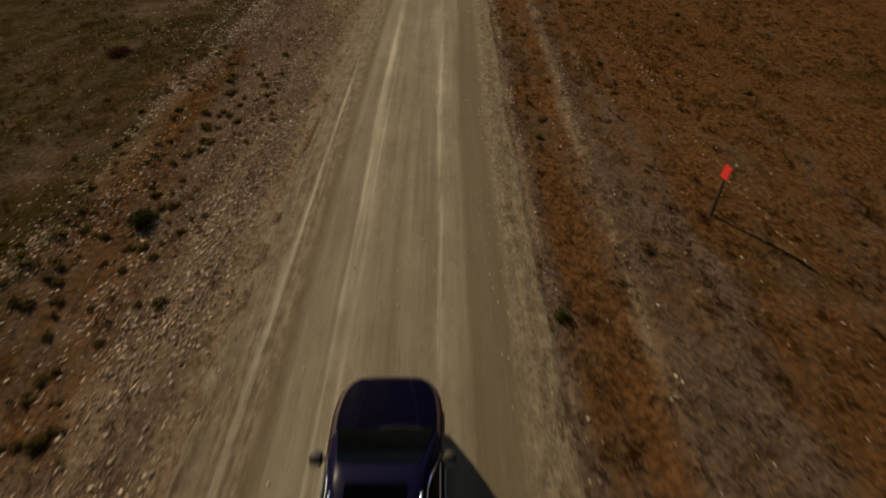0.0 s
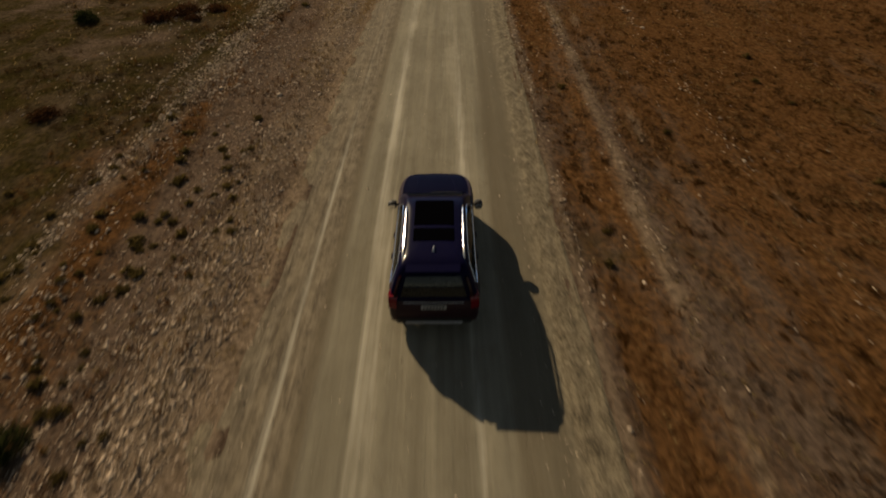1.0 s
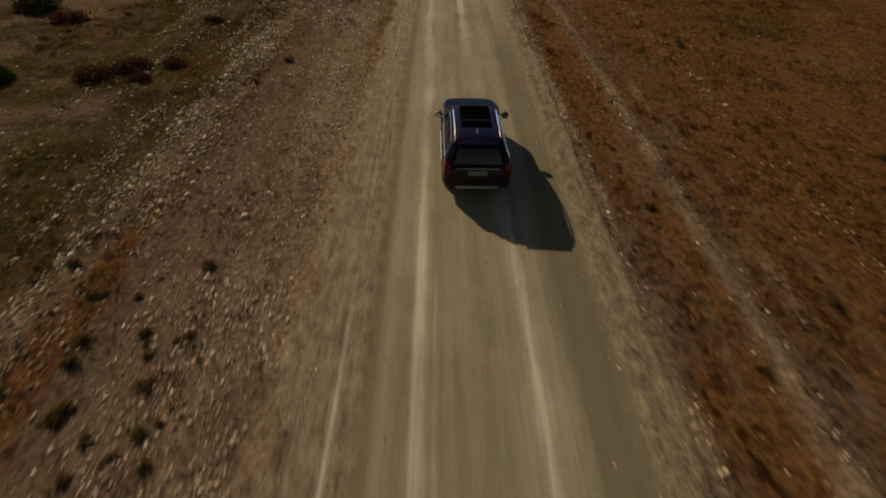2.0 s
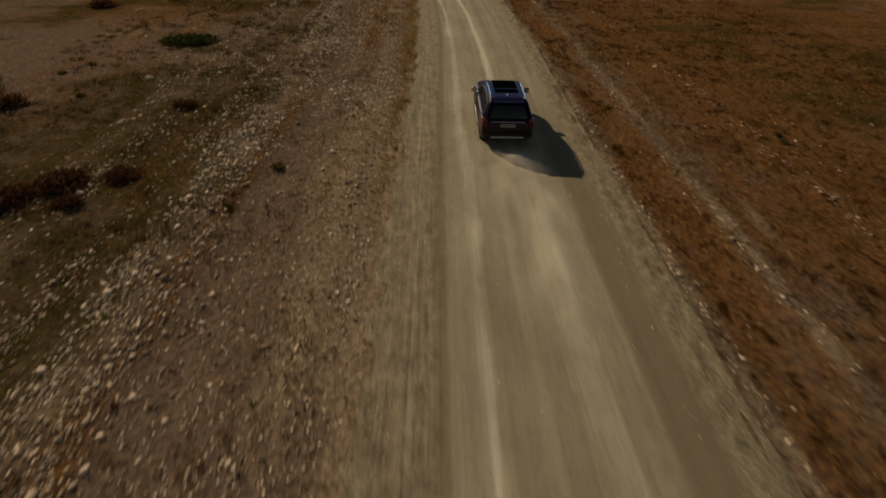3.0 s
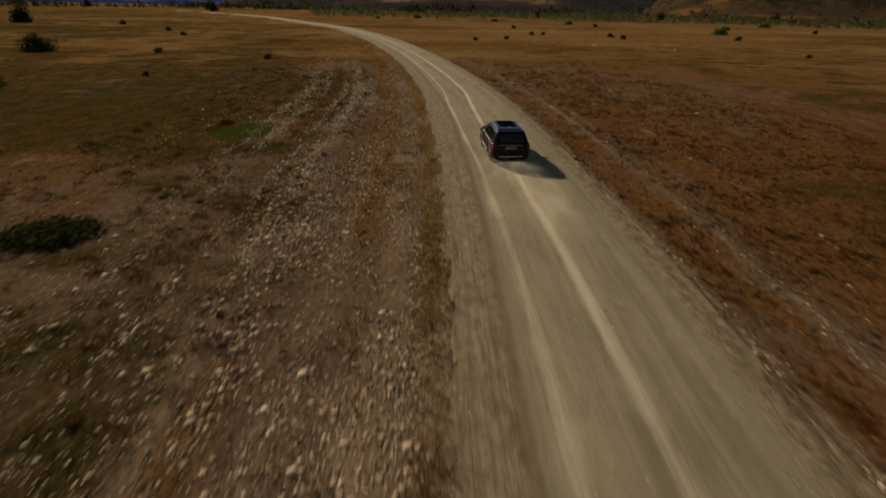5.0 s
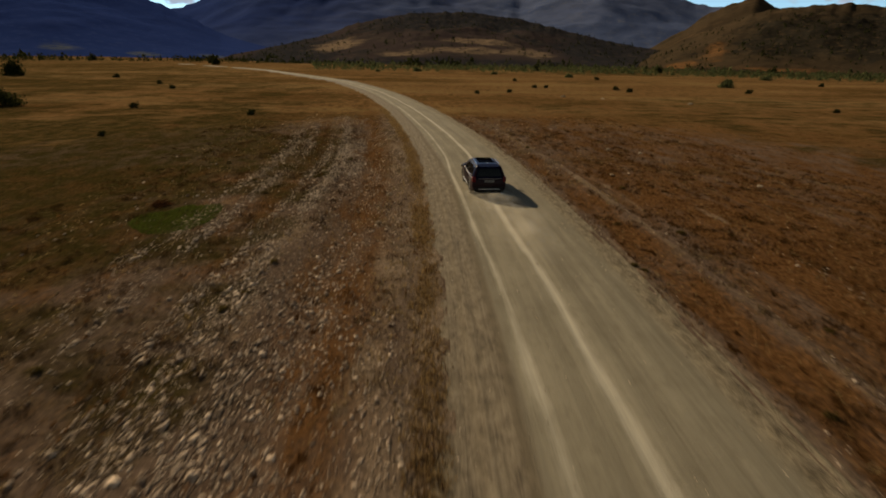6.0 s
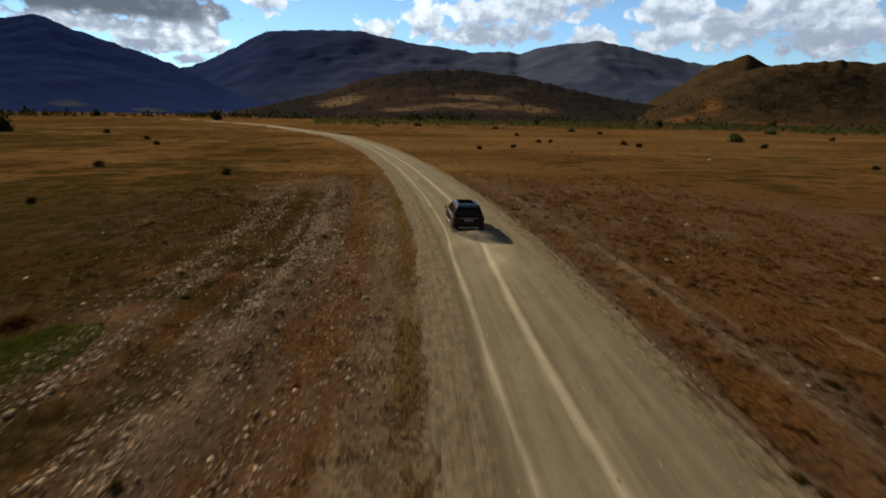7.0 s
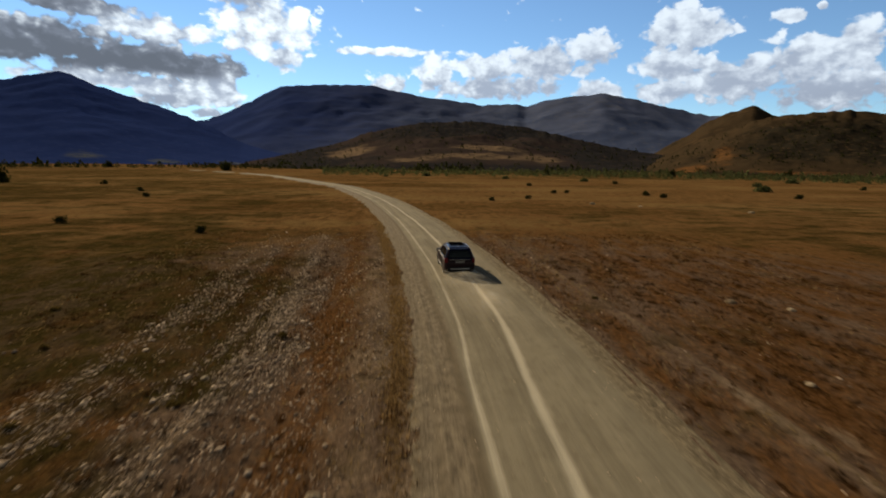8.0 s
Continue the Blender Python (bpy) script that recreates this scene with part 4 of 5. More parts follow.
set_down(wide_bush, [(89.6, 221.9, 0, 1.0), (112, 262, 1, 0.8), (60, 300, 2, 0.9), (150, 300, 3, 1.1), (30, 330, 4, 0.8), (-8.9, 367.6, 5, 1.15), (-30, 352, 2, 0.7)])
tree = plant("tree", "dark round-crowned tree on the edge of the plain", "tree", "trees on the plain", 6.5, 6.0, 1100, 0.3, MAT_BUSH, 353, 0.2)
set_down(tree, [(-135.0, 233.0, 5.0, 0.9), (-159.1, 470.1, 0, 1.0), (-186.0, 537.0, 1, 1.2), (-300, 560, 2, 1.0), (70, 430, 3, 0.7), (150, 420, 4, 0.8), (240, 440, 5, 0.9)])


def far_woods(name, label, count, low_az, high_az, low_r, high_r, size, mat, chance_seed, limit):
    """Woods far off: ragged crowns of a few leaf faces each, higher than wide."""
    az, r = np.radians(rng.uniform(low_az, high_az, count)), rng.uniform(low_r, high_r, count)
    x, y = CENTRE[0] + r * np.sin(az), CENTRE[1] + r * np.cos(az)
    keep = fbm(x * 0.012, y * 0.02, 3, chance_seed) > limit
    x, y = x[keep], y[keep]
    crowns(name, label, x, y, ground_z(x, y), size * rng.lognormal(0, 0.4, len(x)), mat, rng)


far_woods("tree_belt", "belt of low green trees at the foot of the hills", 6500, -12, 56, 300, 640, 1.6, MAT_TREE, 401, 0.47)
far_woods("dark_woods", "dark conifers at the foot of the mountains", 2600, -60, -6, 520, 900, 2.6, MAT_BUSH, 411, 0.5)
far_woods("copse", "row of dark trees below the fields", 420, -3, 15, 520, 600, 4.2, MAT_BUSH, 421, 0.45)


# ---- marker post ----
MAT_RED = plain_paint("red_reflective_plate", (0.75, 0.035, 0.03), 0.4, grain=0.12)
MAT_POLE = plain_paint("dark_steel_pole", (0.02, 0.02, 0.022), 0.5, 0.3, grain=0.1)


def box(bm, size, at, turn=None, bevel=0.0):
    got = bmesh.ops.create_cube(bm, size=1.0, matrix=Matrix.Translation(at) @ (turn or Matrix.Identity(4)) @ Matrix.Diagonal((*size, 1)))
    if bevel:
        edges = list({e for v in got["verts"] for e in v.link_edges})
        bmesh.ops.bevel(bm, geom=edges, offset=bevel, segments=2, affect="EDGES")


post = new("marker_post")
post.matrix_basis = Matrix.Translation((9.61, 13.34, float(ground_z(np.array([9.61]), np.array([13.34]))[0]) - 0.02)) @ Matrix.Rotation(radians(-72), 4, "Z")
bm = bmesh.new()
bmesh.ops.create_cone(bm, segments=12, radius1=0.045, radius2=0.04, depth=1.7, cap_ends=True, matrix=Matrix.Translation((0, 0, 0.85)))
part("pole", bm, MAT_POLE, post)
bm = bmesh.new()
box(bm, (0.25, 0.014, 0.42), (0, -0.05, 1.48), Matrix.Rotation(radians(6), 4, "Y"), 0.004)
part("plate", bm, MAT_RED, post, "red plate", smooth=False)
tagged(post, "red marker plate on a dark steel pole in dry grass", "marker post")


# ---- car ----
PAINT = plain_paint("dark_metallic_paint", (0.0026, 0.0023, 0.0150), 0.3, 0.0, 0.01, 0.008, 0.025)
# maroon base paints in the red-brown ground's reflection; only the grain is dust
REFLECTION_PAINT = plain_paint("ground_reflection_paint", (0.0165, 0.0062, 0.0090), 0.4, 0.0, 0.03, 0.03, 0.12)
GLASS = plain_paint("tinted_glass", (0.002, 0.003, 0.004), 0.04, 0.0, 0.0, 0.005, 0.03)
REAR_GLASS = plain_paint("dusty_rear_glass", (0.006, 0.010, 0.010), 0.05, 0.0, 0.0, 0.06, 0.5)
ROOF_GLASS = plain_paint("black_roof_glass", (0.001, 0.001, 0.0015), 0.05, 0.0, 0.0, 0.0, 0.0)
BLACK = plain_paint("black_plastic", (0.008, 0.008, 0.009), 0.6, 0.0, 0.0, 0.1, 0.2)
CHROME = plain_paint("brushed_chrome", (0.75, 0.75, 0.76), 0.18, 1.0, 0.0, 0.08)
SILVER = plain_paint("silver_plastic", (0.42, 0.42, 0.43), 0.4, 0.6, 0.0, 0.3)
RED = plain_paint("red_lamp_glass", (0.10, 0.002, 0.006), 0.15, 0.0, 0.1, 0.03, 0.2)
DARK_RED = plain_paint("smoked_red_lamp_glass", (0.012, 0.001, 0.002), 0.15, 0.0, 0.1, 0.03, 0.1)
RUBBER = plain_paint("dusty_rubber", (0.02, 0.019, 0.018), 0.85, 0.0, 0.0, 0.5)
ALLOY = plain_paint("alloy", (0.5, 0.5, 0.5), 0.3, 0.9, 0.0, 0.3)
PLATE = plain_paint("white_plate", (0.3, 0.3, 0.29), 0.4, 0.0, 0.0, 0.3)
LAMP = plain_paint("clear_lamp_glass", (0.55, 0.57, 0.6), 0.08, 0.3, 1.0, 0.05)


def loft(bm, rings):
    made = [[bm.verts.new(p) for p in ring] for ring in rings]
    k = len(made[0])
    for a, b in zip(made, made[1:]):
        for i in range(k):
            bm.faces.new((a[i], a[(i + 1) % k], b[(i + 1) % k], b[i]))
    bm.faces.new(made[0][::-1])
    bm.faces.new(made[-1])


def tube(bm, path, radius, segments=8):
    """A bar along a path, flattened at neither end."""
    rings = []
    for i, p in enumerate(path):
        p = Vector(p)
        t = (Vector(path[min(i + 1, len(path) - 1)]) - Vector(path[max(i - 1, 0)])).normalized()
        q = t.to_track_quat("Z", "Y")
        rings.append([p + q @ Vector((math.cos(a) * radius, math.sin(a) * radius, 0)) for a in (2 * math.pi * s / segments for s in range(segments))])
    loft(bm, rings)


WHEEL_Y, WHEEL_R, TRACK = (1.50, -1.48), 0.375, 0.835
# the body's stations: y, half width, top
STATIONS_Y = [-2.475, -2.445, -2.38, -2.25, -2.0, -1.0, 0.5, 1.1, 1.6, 1.95, 2.15, 2.3, 2.4, 2.455, 2.475]
STATIONS_W = [0.80, 0.875, 0.925, 0.95, 0.968, 0.975, 0.975, 0.98, 0.985, 0.94, 0.865, 0.75, 0.59, 0.42, 0.26]
STATIONS_T = [0.80, 0.92, 1.04, 1.07, 1.07, 1.06, 1.06, 1.13, 1.11, 1.08, 1.06, 1.035, 1.00, 0.95, 0.86]
# the cabin: z, front, rear, half width
CABIN_Z = [1.00, 1.15, 1.40, 1.58, 1.67, 1.72, 1.745, 1.752]
CABIN_F = [1.44, 1.27, 0.88, 0.57, 0.35, 0.17, -0.12, -0.6]
CABIN_R = [-2.40, -2.37, -2.28, -2.19, -2.12, -2.02, -1.8, -1.5]
CABIN_W = [0.915, 0.885, 0.80, 0.725, 0.675, 0.62, 0.48, 0.25]


def make_car():
    car = new("car")
    # body
    bm = bmesh.new()
    ys = sorted(set(STATIONS_Y) | {round(c + d, 3) for c in WHEEL_Y for d in np.linspace(-0.46, 0.46, 17)} | set(np.round(np.linspace(-0.95, 0.95, 7), 3)))
    rings = []
    for y in ys:
        half, top = float(np.interp(y, STATIONS_Y, STATIONS_W)), float(np.interp(y, STATIONS_Y, STATIONS_T))
        low = float(np.interp(y, [-2.475, -2.4, -2.2, 2.2, 2.4, 2.475], [0.46, 0.36, 0.27, 0.26, 0.32, 0.42]))
        for c in WHEEL_Y:
            if abs(y - c) < 0.44:
                low = max(low, WHEEL_R + math.sqrt(0.44 ** 2 - (y - c) ** 2))
        z = [low, low, low + 0.04, max(min(0.60, top - 0.12), low + 0.07), max(min(0.84, top - 0.09), low + 0.1), top - 0.055, top - 0.012, top, top + 0.012]
        xs = [0.0, half * 0.80, half * 0.965, half, half * 0.985, half * 0.965, half * 0.92, half * 0.55, 0.0]
        right = [(x, y, h) for x, h in zip(xs, z)]
        rings.append(right + [(-x, y, h) for x, h in zip(xs[-2:0:-1], z[-2:0:-1])])
    loft(bm, rings)
    part("body", bm, REFLECTION_PAINT, car, "lower body with sparse dust, the ground's reflection painted in as maroon")
    # cabin
    bm = bmesh.new()
    rings = []
    for z, f, r, half in zip(CABIN_Z, CABIN_F, CABIN_R, CABIN_W):
        ring = []
        for cx, cy, a0 in ((half, f, 0), (-half, f, 90), (-half, r, 180), (half, r, 270)):
            rad = min(0.16, half * 0.6)
            ox, oy = cx - math.copysign(rad, cx), cy - (rad if cy == f else -rad)
            for s in range(6):
                a = radians(a0 + s * 18)
                ring.append((ox + rad * math.cos(a), oy + rad * math.sin(a) * (1.0 if cy == f else 0.6) + (0 if cy == f else -rad * 0.4), z))
        rings.append(ring)
    loft(bm, rings)
    part("cabin", bm, PAINT, car)

    def flank(y, z):
        half, top = float(np.interp(y, STATIONS_Y, STATIONS_W)), float(np.interp(y, STATIONS_Y, STATIONS_T))
        return float(np.interp(z, [0.31, 0.60, 0.84, top - 0.055, top], [half * 0.965, half, half * 0.985, half * 0.965, half * 0.93]))

    def panel(name, place, rows, cols, label="", mat=REFLECTION_PAINT):
        """A thin body panel: place(s, t) for s and t from 0 to 1."""
        bm = bmesh.new()
        grid = [[bm.verts.new(place(j / cols, i / rows)) for j in range(cols + 1)] for i in range(rows + 1)]
        faces = [bm.faces.new((grid[i][j], grid[i][j + 1], grid[i + 1][j + 1], grid[i + 1][j])) for i in range(rows) for j in range(cols)]
        bmesh.ops.solidify(bm, geom=faces, thickness=0.004)
        return part(name, bm, mat, car, label)

    def bonnet(s, t):
        y = 1.24 + 1.12 * t
        half, top = float(np.interp(y, STATIONS_Y, STATIONS_W)), float(np.interp(y, STATIONS_Y, STATIONS_T))
        x = (2 * s - 1) * half * 0.86
        return x, y, float(np.interp(abs(x), [0, half * 0.55, half * 0.92], [top + 0.012, top, top - 0.012])) + 0.007 + 0.022 * math.exp(-((abs(x) - 0.5) / 0.06) ** 2) * (1 - 0.6 * t)

    panel("bonnet", bonnet, 10, 12, "navy bonnet", PAINT)
    for sgn in (1, -1):
        for y0, y1, z0 in ((0.96, -0.27, 0.46), (-0.30, -1.02, 0.46)):
            panel("door", lambda s, t: (sgn * (flank(y0 + (y1 - y0) * s, z0 + (0.99 - z0) * t) + 0.006), y0 + (y1 - y0) * s, z0 + (0.99 - z0) * t), 6, 8)

    def side(z):
        return float(np.interp(z, CABIN_Z, CABIN_W))

    def pane(name, corners, where, mat=GLASS, label="", rows=5, cols=6, lift=0.008, thick=0.006):
        """A thin sheet laid on the cabin: corners as (along, z) bottom pair then top pair."""
        bm = bmesh.new()
        (a0, z0), (a1, z1), (b0, h0), (b1, h1) = corners
        grid = []
        for i in range(rows + 1):
            t = i / rows
            line = []
            for j in range(cols + 1):
                s = j / cols
                along = (a0 * (1 - s) + a1 * s) * (1 - t) + (b0 * (1 - s) + b1 * s) * t
                z = (z0 * (1 - s) + z1 * s) * (1 - t) + (h0 * (1 - s) + h1 * s) * t
                line.append(bm.verts.new(where(along, z, lift)))
            grid.append(line)
        faces = [bm.faces.new((grid[i][j], grid[i][j + 1], grid[i + 1][j + 1], grid[i + 1][j])) for i in range(rows) for j in range(cols)]
        bmesh.ops.solidify(bm, geom=faces, thickness=thick)
        return part(name, bm, mat, car, label)

    for sgn in (1, -1):
        place = lambda along, z, lift: (sgn * (side(z) + lift), along, z)
        pane("side_window", [(0.70, 1.12), (-0.30, 1.12), (0.22, 1.52), (-0.34, 1.57)], place)
        pane("side_window", [(-0.38, 1.12), (-1.28, 1.12), (-0.42, 1.57), (-1.22, 1.57)], place)
        pane("side_window", [(-1.36, 1.13), (-1.98, 1.22), (-1.30, 1.57), (-1.80, 1.55)], place)
        bm = bmesh.new()
        tube(bm, [(sgn * (side(1.09) + 0.012), y, 1.09 + (0.0 if y > -1.4 else (-1.4 - y) * 0.16)) for y in (0.85, 0.4, -0.2, -0.8, -1.4, -1.75, -2.05)], 0.013, 6)
        part("window_trim", bm, CHROME, car, "chrome trim")
        bm = bmesh.new()
        tube(bm, [(sgn * (side(z) + 0.01), y, z) for y, z in ((0.74, 1.16), (0.35, 1.46), (0.12, 1.57), (-0.5, 1.60), (-1.3, 1.60), (-1.85, 1.56), (-2.05, 1.22))], 0.011, 6)
        part("window_trim", bm, CHROME, car, "chrome trim")
        bm = bmesh.new()
        rail = [(sgn * 0.655, 0.0, 1.665), (sgn * 0.648, -0.08, 1.725), (sgn * 0.64, -0.25, 1.752), (sgn * 0.63, -0.9, 1.768), (sgn * 0.625, -1.5, 1.76), (sgn * 0.63, -1.75, 1.735), (sgn * 0.635, -1.86, 1.685)]
        tube(bm, rail, 0.02)
        part("roof_rail", bm, CHROME, car, "bright metal roof rail")
        bm = bmesh.new()
        box(bm, (0.03, 1.9, 0.08), (sgn * 0.985, 0.0, 0.41), None, 0.01)
        part("sill_trim", bm, ALLOY, car, "satin metal sill strip")
        bm = bmesh.new()
        box(bm, (0.025, 2.05, 0.11), (sgn * 0.966, 0.0, 0.32), None, 0.01)
        part("sill", bm, BLACK, car, "black plastic sill")
        # mirror
        bm = bmesh.new()
        loft(bm, [[(sgn * x, 0.76 + d * math.cos(a), 1.16 + h * math.sin(a)) for a in (2 * math.pi * k / 14 for k in range(14))] for x, d, h in ((0.88, 0.03, 0.02), (0.955, 0.04, 0.028), (0.985, 0.115, 0.095), (1.06, 0.135, 0.115), (1.13, 0.12, 0.1), (1.175, 0.06, 0.055))])
        mirror = part("mirror", bm, BLACK, car, "black door mirror")
        bm = bmesh.new()
        box(bm, (0.15, 0.008, 0.14), (sgn * 1.07, 0.632, 1.16), None, 0.003)
        part("mirror_glass", bm, CHROME, mirror)
        # door handles, wheel arch rims
        for y in (-0.14, -0.9):
            bm = bmesh.new()
            box(bm, (0.03, 0.2, 0.03), (sgn * 0.978, y, 0.90), None, 0.01)
            part("door_handle", bm, PAINT, car)
        for y in WHEEL_Y:
            bm = bmesh.new()
            tube(bm, [(sgn * 0.958, y + 0.45 * math.cos(a), WHEEL_R + 0.45 * math.sin(a)) for a in np.linspace(radians(-8), radians(188), 17)], 0.025, 6)
            part("wheel_arch", bm, BLACK, car, "black wheel arch rim")
        # tail lamp: a block at the corner and a strip up beside the rear window
        bm = bmesh.new()
        loft(bm, [[(sgn * (x0 + dx), y0 + dy, z) for dx, dy in ((0, 0), (0.17, 0.04), (0.19, 0.16), (0.15, 0.30), (0.0, 0.2))] for x0, y0, z in ((0.762, -2.47, 0.84), (0.762, -2.475, 0.98), (0.755, -2.455, 1.09), (0.735, -2.43, 1.13))])
        part("tail_lamp", bm, RED, car, "red tail lamp")
        bm = bmesh.new()
        tube(bm, [(sgn * x, y, z) for x, y, z in ((0.79, -2.40, 1.12), (0.755, -2.345, 1.28), (0.71, -2.29, 1.42), (0.67, -2.235, 1.54))], 0.035, 8)
        part("tail_lamp", bm, DARK_RED, car, "dark red tail lamp strip")
        # head lamp
        bm = bmesh.new()
        loft(bm, [[(sgn * (x + dx), y + dy, z) for dx, dy in ((0, 0), (0.15, -0.05), (0.24, -0.2), (0.05, -0.1))] for x, y, z in ((0.54, 2.345, 0.72), (0.54, 2.33, 0.80), (0.54, 2.28, 0.86))])
        part("head_lamp", bm, LAMP, car, "clear head lamp")
        # crease along the bonnet
        bm = bmesh.new()
        tube(bm, [(sgn * x, y, float(np.interp(y, STATIONS_Y, STATIONS_T)) + 0.004) for x, y in ((0.56, 1.26), (0.52, 1.5), (0.46, 1.9), (0.40, 2.15), (0.35, 2.3))], 0.016, 6)
        part("bonnet_crease", bm, PAINT, car)

    front = lambda along, z, lift: (along, float(np.interp(z, CABIN_Z, CABIN_F)) + lift * 1.6, z + lift)
    pane("windscreen", [(-0.82, 1.12), (0.82, 1.12), (-0.63, 1.63), (0.63, 1.63)], front)
    rear = lambda along, z, lift: (along, float(np.interp(z, CABIN_Z, CABIN_R)) - 0.064 - lift, z)
    pane("rear_window", [(-0.68, 1.16), (0.68, 1.16), (-0.55, 1.57), (0.55, 1.57)], rear, REAR_GLASS)
    for y0, y1 in ((0.1, -0.82), (-0.93, -1.36)):
        bm = bmesh.new()
        box(bm, (0.88, y0 - y1, 0.03), (0, (y0 + y1) / 2, 1.748), None, 0.008)
        part("sunroof_panel", bm, ROOF_GLASS, car, "black glass sunroof panel")
    bm = bmesh.new()
    box(bm, (1.12, 0.28, 0.035), (0, -2.12, 1.68), Matrix.Rotation(radians(7), 4, "X"), 0.017)
    part("roof_spoiler", bm, PAINT, car)
    bm = bmesh.new()
    loft(bm, [[(x * s, -1.62 + y * s, z) for x, y in ((-0.02, -0.09), (0.02, -0.09), (0.022, 0.0), (0.0, 0.12), (-0.022, 0.0))] for s, z in ((1.0, 1.745), (0.8, 1.775), (0.35, 1.81))])
    part("roof_aerial", bm, SILVER, car, "pale shark-fin aerial")
    bm = bmesh.new()
    box(bm, (1.24, 0.03, 0.018), (0, -2.475, 1.03), None, 0.006)
    part("tailgate_trim", bm, SILVER, car, "dull silver tailgate strip")
    bm = bmesh.new()
    box(bm, (0.52, 0.012, 0.115), (0, -2.482, 0.89), None, 0.004)
    plate = part("number_plate", bm, PLATE, car, "dusty white number plate")
    for k in range(7):
        bm = bmesh.new()
        box(bm, (0.042, 0.004, 0.07), (-0.195 + k * 0.065, -2.490, 0.89))
        part("bar", bm, BLACK, plate)
    bm = bmesh.new()
    box(bm, (1.60, 0.07, 0.20), (0, -2.455, 0.50), None, 0.03)
    part("rear_bumper", bm, BLACK, car, "black lower bumper")
    bm = bmesh.new()
    box(bm, (1.20, 0.05, 0.06), (0, -2.487, 0.44), None, 0.015)
    part("skid_plate", bm, SILVER, car, "silver skid plate")
    bm = bmesh.new()
    box(bm, (0.75, 0.05, 0.26), (0, 2.468, 0.62), None, 0.015)
    part("grille", bm, BLACK, car, "black grille")
    bm = bmesh.new()
    tube(bm, [(0.0, -2.40, 1.14), (0.28, -2.415, 1.17), (0.45, -2.405, 1.2)], 0.012, 6)
    part("rear_wiper", bm, BLACK, car)
    bm = bmesh.new()
    tube(bm, [(0.65, 1.28, 1.14), (0.3, 1.32, 1.14), (-0.1, 1.30, 1.14)], 0.012, 6)
    part("wiper", bm, BLACK, car)
    # wheels
    wheels = []
    for sgn in (1, -1):
        for y in WHEEL_Y:
            bm = bmesh.new()
            bmesh.ops.create_cone(bm, segments=16, radius1=0.07, radius2=0.07, depth=0.22, cap_ends=True, matrix=Matrix.Rotation(radians(90), 4, "Y"))
            wheel = part("wheel", bm, ALLOY, car)
            bm = bmesh.new()
            prof = [(-0.12, 0.26), (-0.13, 0.32), (-0.115, 0.36), (-0.07, 0.375), (0.07, 0.375), (0.115, 0.36), (0.13, 0.32), (0.12, 0.26)]
            rings = [[bm.verts.new((px, pr * math.cos(a), pr * math.sin(a))) for px, pr in prof] for a in (2 * math.pi * k / 32 for k in range(32))]
            for k in range(32):
                p, q = rings[k], rings[(k + 1) % 32]
                for i in range(len(prof)):
                    j = (i + 1) % len(prof)
                    bm.faces.new((p[i], p[j], q[j], q[i]))
            part("tyre", bm, RUBBER, wheel)
            bm = bmesh.new()
            for k in range(5):
                for d in (-0.16, 0.16):
                    a = 2 * math.pi * k / 5 + d
                    m = Matrix.Rotation(a, 4, "X")
                    box(bm, (0.03, 0.035, 0.22), m @ Vector((sgn * 0.085, 0, 0.16)), m, 0.006)
            part("rim", bm, ALLOY, wheel, "five-spoke alloy rim")
            wheels.append((wheel, sgn * TRACK, y))
    car.scale = (1.03, 1.05, 1.0)
    tagged(car, "dark navy sport utility car with roof rails and sunroof", "car")
    return car, wheels


car, wheels = make_car()

# ---- dust ----


def dust_material():
    m, n = material("thin_dust")
    p = n.add("ShaderNodeTexCoord").outputs["Object"]
    at = n.add("ShaderNodeSeparateXYZ", {0: p})
    d = n.math("SQRT", n.math("ADD", n.math("MULTIPLY", at.outputs[0], at.outputs[0]), n.math("MULTIPLY", at.outputs[1], at.outputs[1])))
    soft = n.ramp(d, 1.0, 0.1)
    wisps = n.ramp(n.noise(n.stretch(p, 1.3, 0.7), 1.2, 4.0, 0.5), 0.1, 0.85)
    lift = n.ramp(n.add("ShaderNodeSeparateXYZ", {0: n.add("ShaderNodeNewGeometry").outputs["Position"]}).outputs[2], 0.07, 0.42)
    alpha = n.math("MULTIPLY", n.math("MULTIPLY", soft, n.math("MULTIPLY", wisps, lift)), 0.3)
    sh = n.add("ShaderNodeBsdfDiffuse", {"Color": (0.58, 0.53, 0.45, 1.0)})
    out = n.add("ShaderNodeMixShader", {0: alpha, 1: n.add("ShaderNodeBsdfTransparent").outputs[0], 2: sh.outputs[0]})
    n.add("ShaderNodeOutputMaterial", {"Surface": out.outputs[0]})
    return m


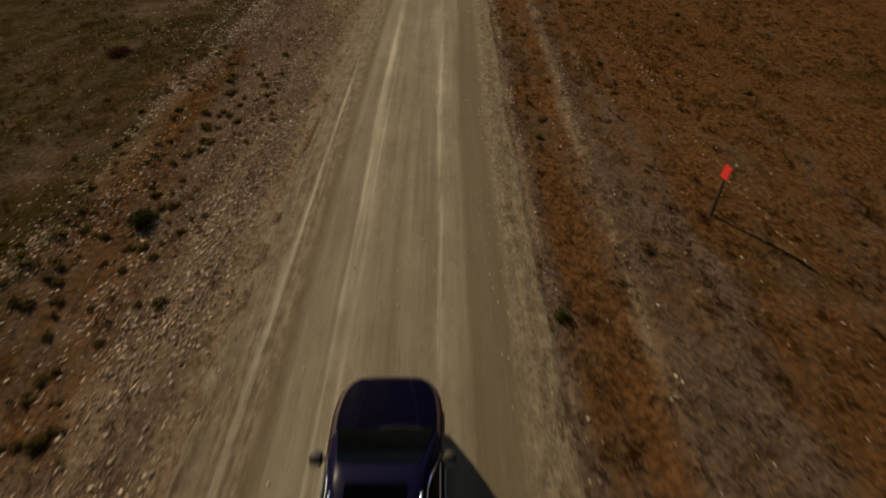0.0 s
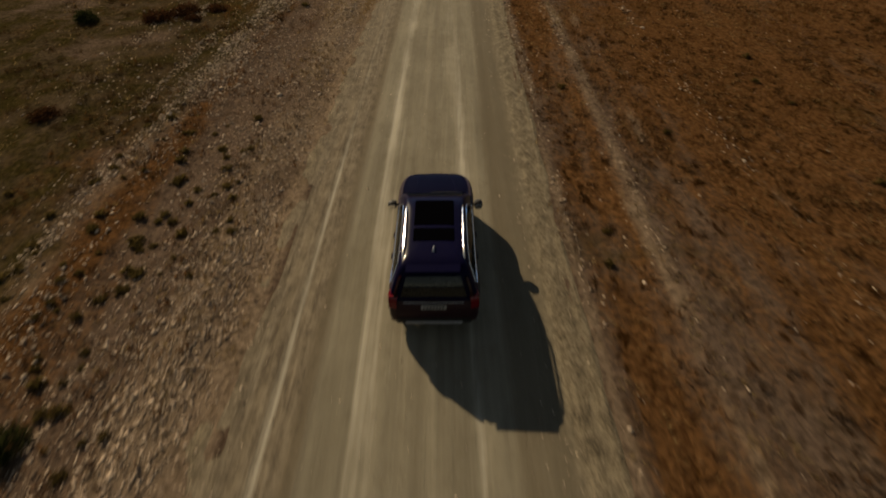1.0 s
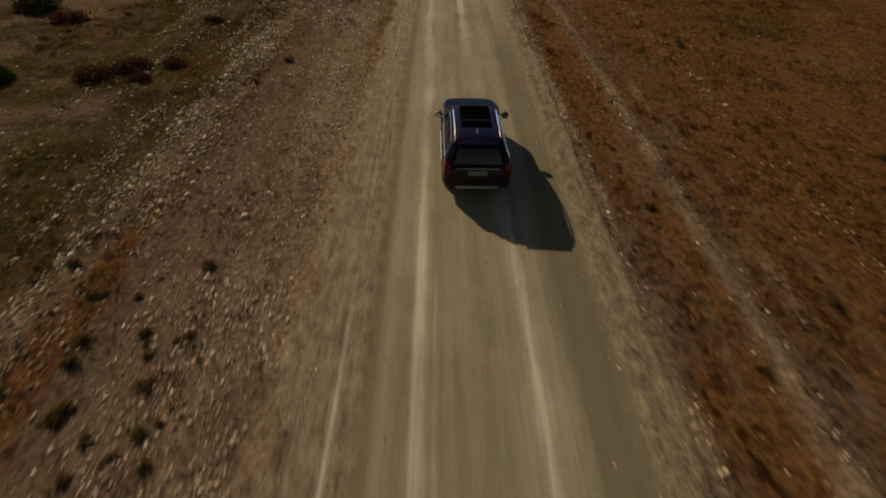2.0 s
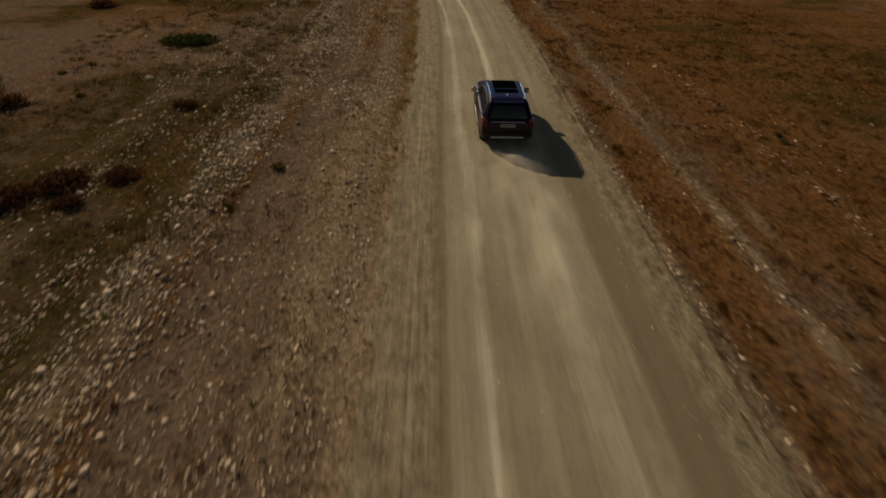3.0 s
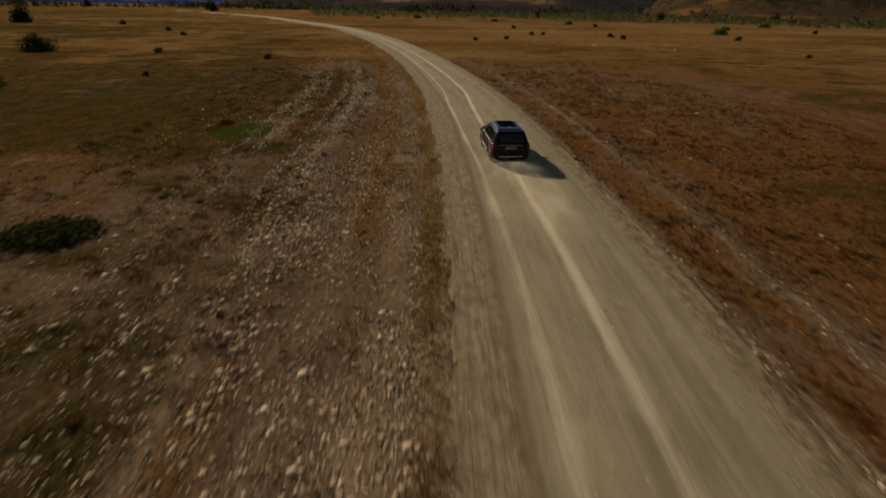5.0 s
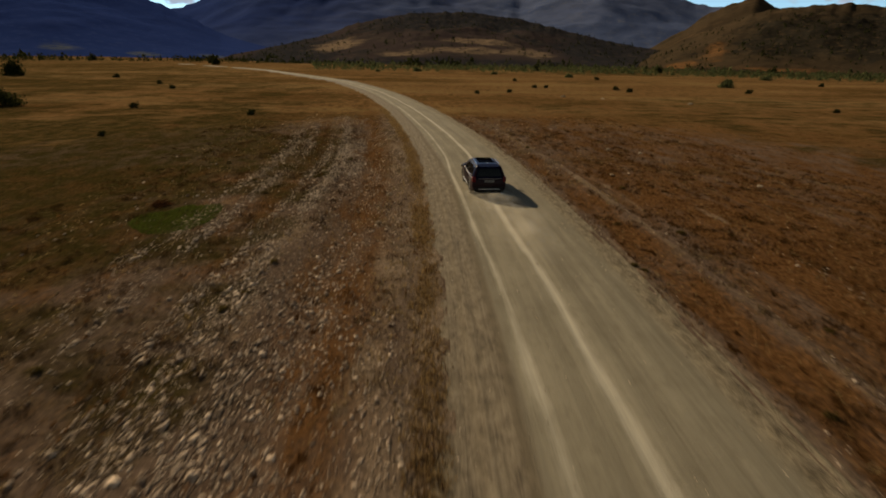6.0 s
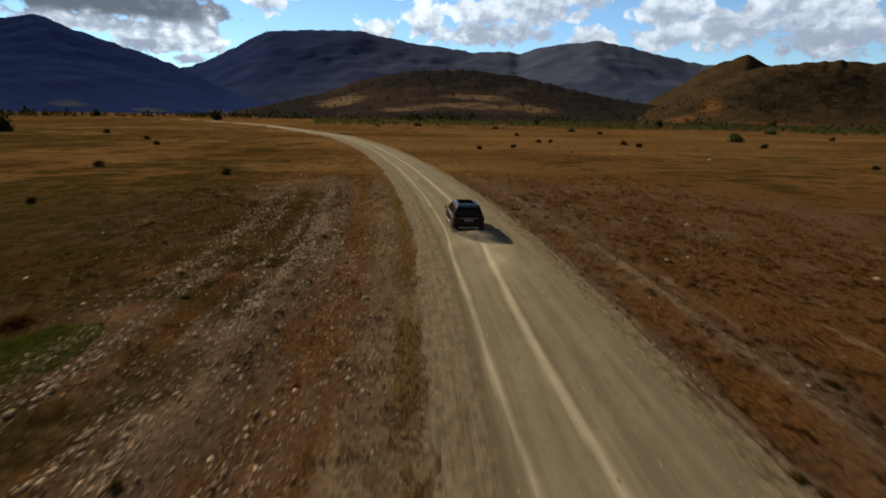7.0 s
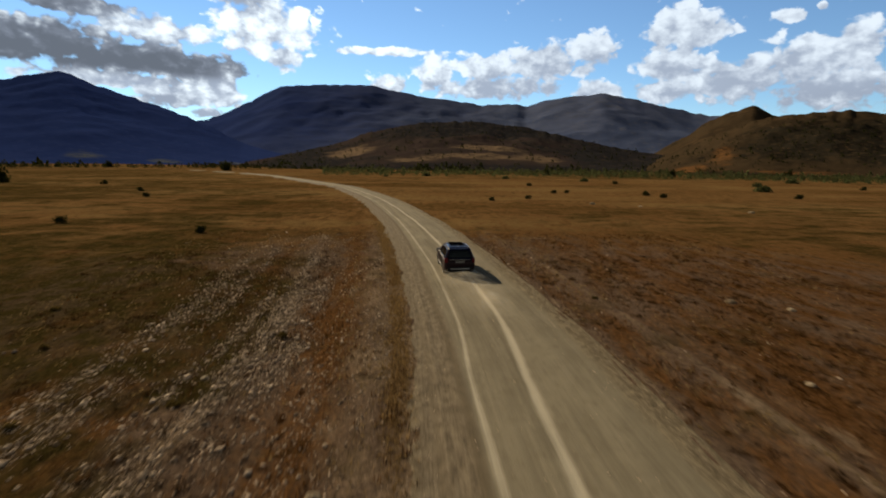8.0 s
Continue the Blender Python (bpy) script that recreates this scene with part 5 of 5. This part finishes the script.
MAT_DUST = dust_material()
DUST = [(-0.85, -2.9, 0.75, 1.5, 0.28), (0.85, -3.0, 0.75, 1.6, 0.28), (0.3, -3.6, 1.5, 1.6, 0.42), (0.1, -4.6, 1.7, 2.2, 0.55), (-0.5, -6.2, 1.4, 2.8, 0.5), (0.7, -7.4, 1.5, 3.0, 0.55), (0.2, -10.5, 1.8, 4.2, 0.6)]
dust = new("dust_cloud")
tagged(dust, "thin pale dust trailing behind the car", "dust", kind="stuff")
for dx, dy, wide, long, high in DUST:
    bm = bmesh.new()
    bmesh.ops.create_grid(bm, x_segments=14, y_segments=14, size=1.0)
    for v in bm.verts:
        r = min(1.0, v.co.length)
        v.co.z = (1 - r * r) * high * (0.8 + 0.4 * noise.noise(Vector((v.co.x * 2, v.co.y * 2, dx + dy))))
    puff = part("dust_puff", bm, MAT_DUST, dust)
    puff.matrix_basis = Matrix.Translation((dx, dy, 0.12)) @ Matrix.Diagonal((wide, long, 1, 1))
    puff.visible_shadow = False


# ---- movement ----
# the middle of the car's tail: seconds, x, y
DRIVE = [(0.0, 0.68, 1.62), (0.5, 0.67, 8.55), (1.0, 0.68, 15.8), (2.5, 0.77, 36.5), (3.0, 0.96, 43.35), (3.5, 1.01, 49.65), (4.0, 1.09, 56.15), (4.5, 1.07, 62.45), (5.0, 0.95, 68.65), (6.5, -0.09, 86.65), (7.0, -0.42, 92.7), (7.5, -0.78, 98.4), (8.0, -1.32, 103.9)]


def glide(values, t):
    """A smooth curve through the rows of DRIVE."""
    ts = [r[0] for r in DRIVE]
    i = min(max(int(np.searchsorted(ts, t, "right")) - 1, 0), len(ts) - 2)
    slope = lambda k: (values[min(k + 1, len(ts) - 1)] - values[max(k - 1, 0)]) / (ts[min(k + 1, len(ts) - 1)] - ts[max(k - 1, 0)])
    h = ts[i + 1] - ts[i]
    s = (t - ts[i]) / h
    return (2 * s ** 3 - 3 * s ** 2 + 1) * values[i] + (s ** 3 - 2 * s ** 2 + s) * h * slope(i) + (3 * s ** 2 - 2 * s ** 3) * values[i + 1] + (s ** 3 - s ** 2) * h * slope(i + 1)


def motions():
    xs, ys = [r[1] for r in DRIVE], [r[2] for r in DRIVE]
    rows, puffs = [], []
    for k in range(0, 81):
        t = k / 10
        x, y = glide(xs, t), glide(ys, t)
        ta, tb = max(t - 0.4, 0), min(t + 0.4, 8)
        turn = math.atan2(-(glide(xs, tb) - glide(xs, ta)), glide(ys, tb) - glide(ys, ta))
        cx, cy = x - math.sin(turn) * 2.6, y + math.cos(turn) * 2.6
        m = pose(cx, cy, 0.062, 0, 0, math.degrees(turn))
        rows.append((t, m))
        puffs.append((t, Matrix.Translation((0, 0, -0.62 * (1 - float(ease(t, 1.4, 4.0))))) @ m))
    walk(car, rows)
    walk(dust, puffs)
    for wheel, wx, wy in wheels:
        walk(wheel, [(k / 30, pose(wx, wy, WHEEL_R, math.degrees(-(glide(ys, k / 30) - ys[0]) / WHEEL_R), 0, 0)) for k in range(241)])


motions()
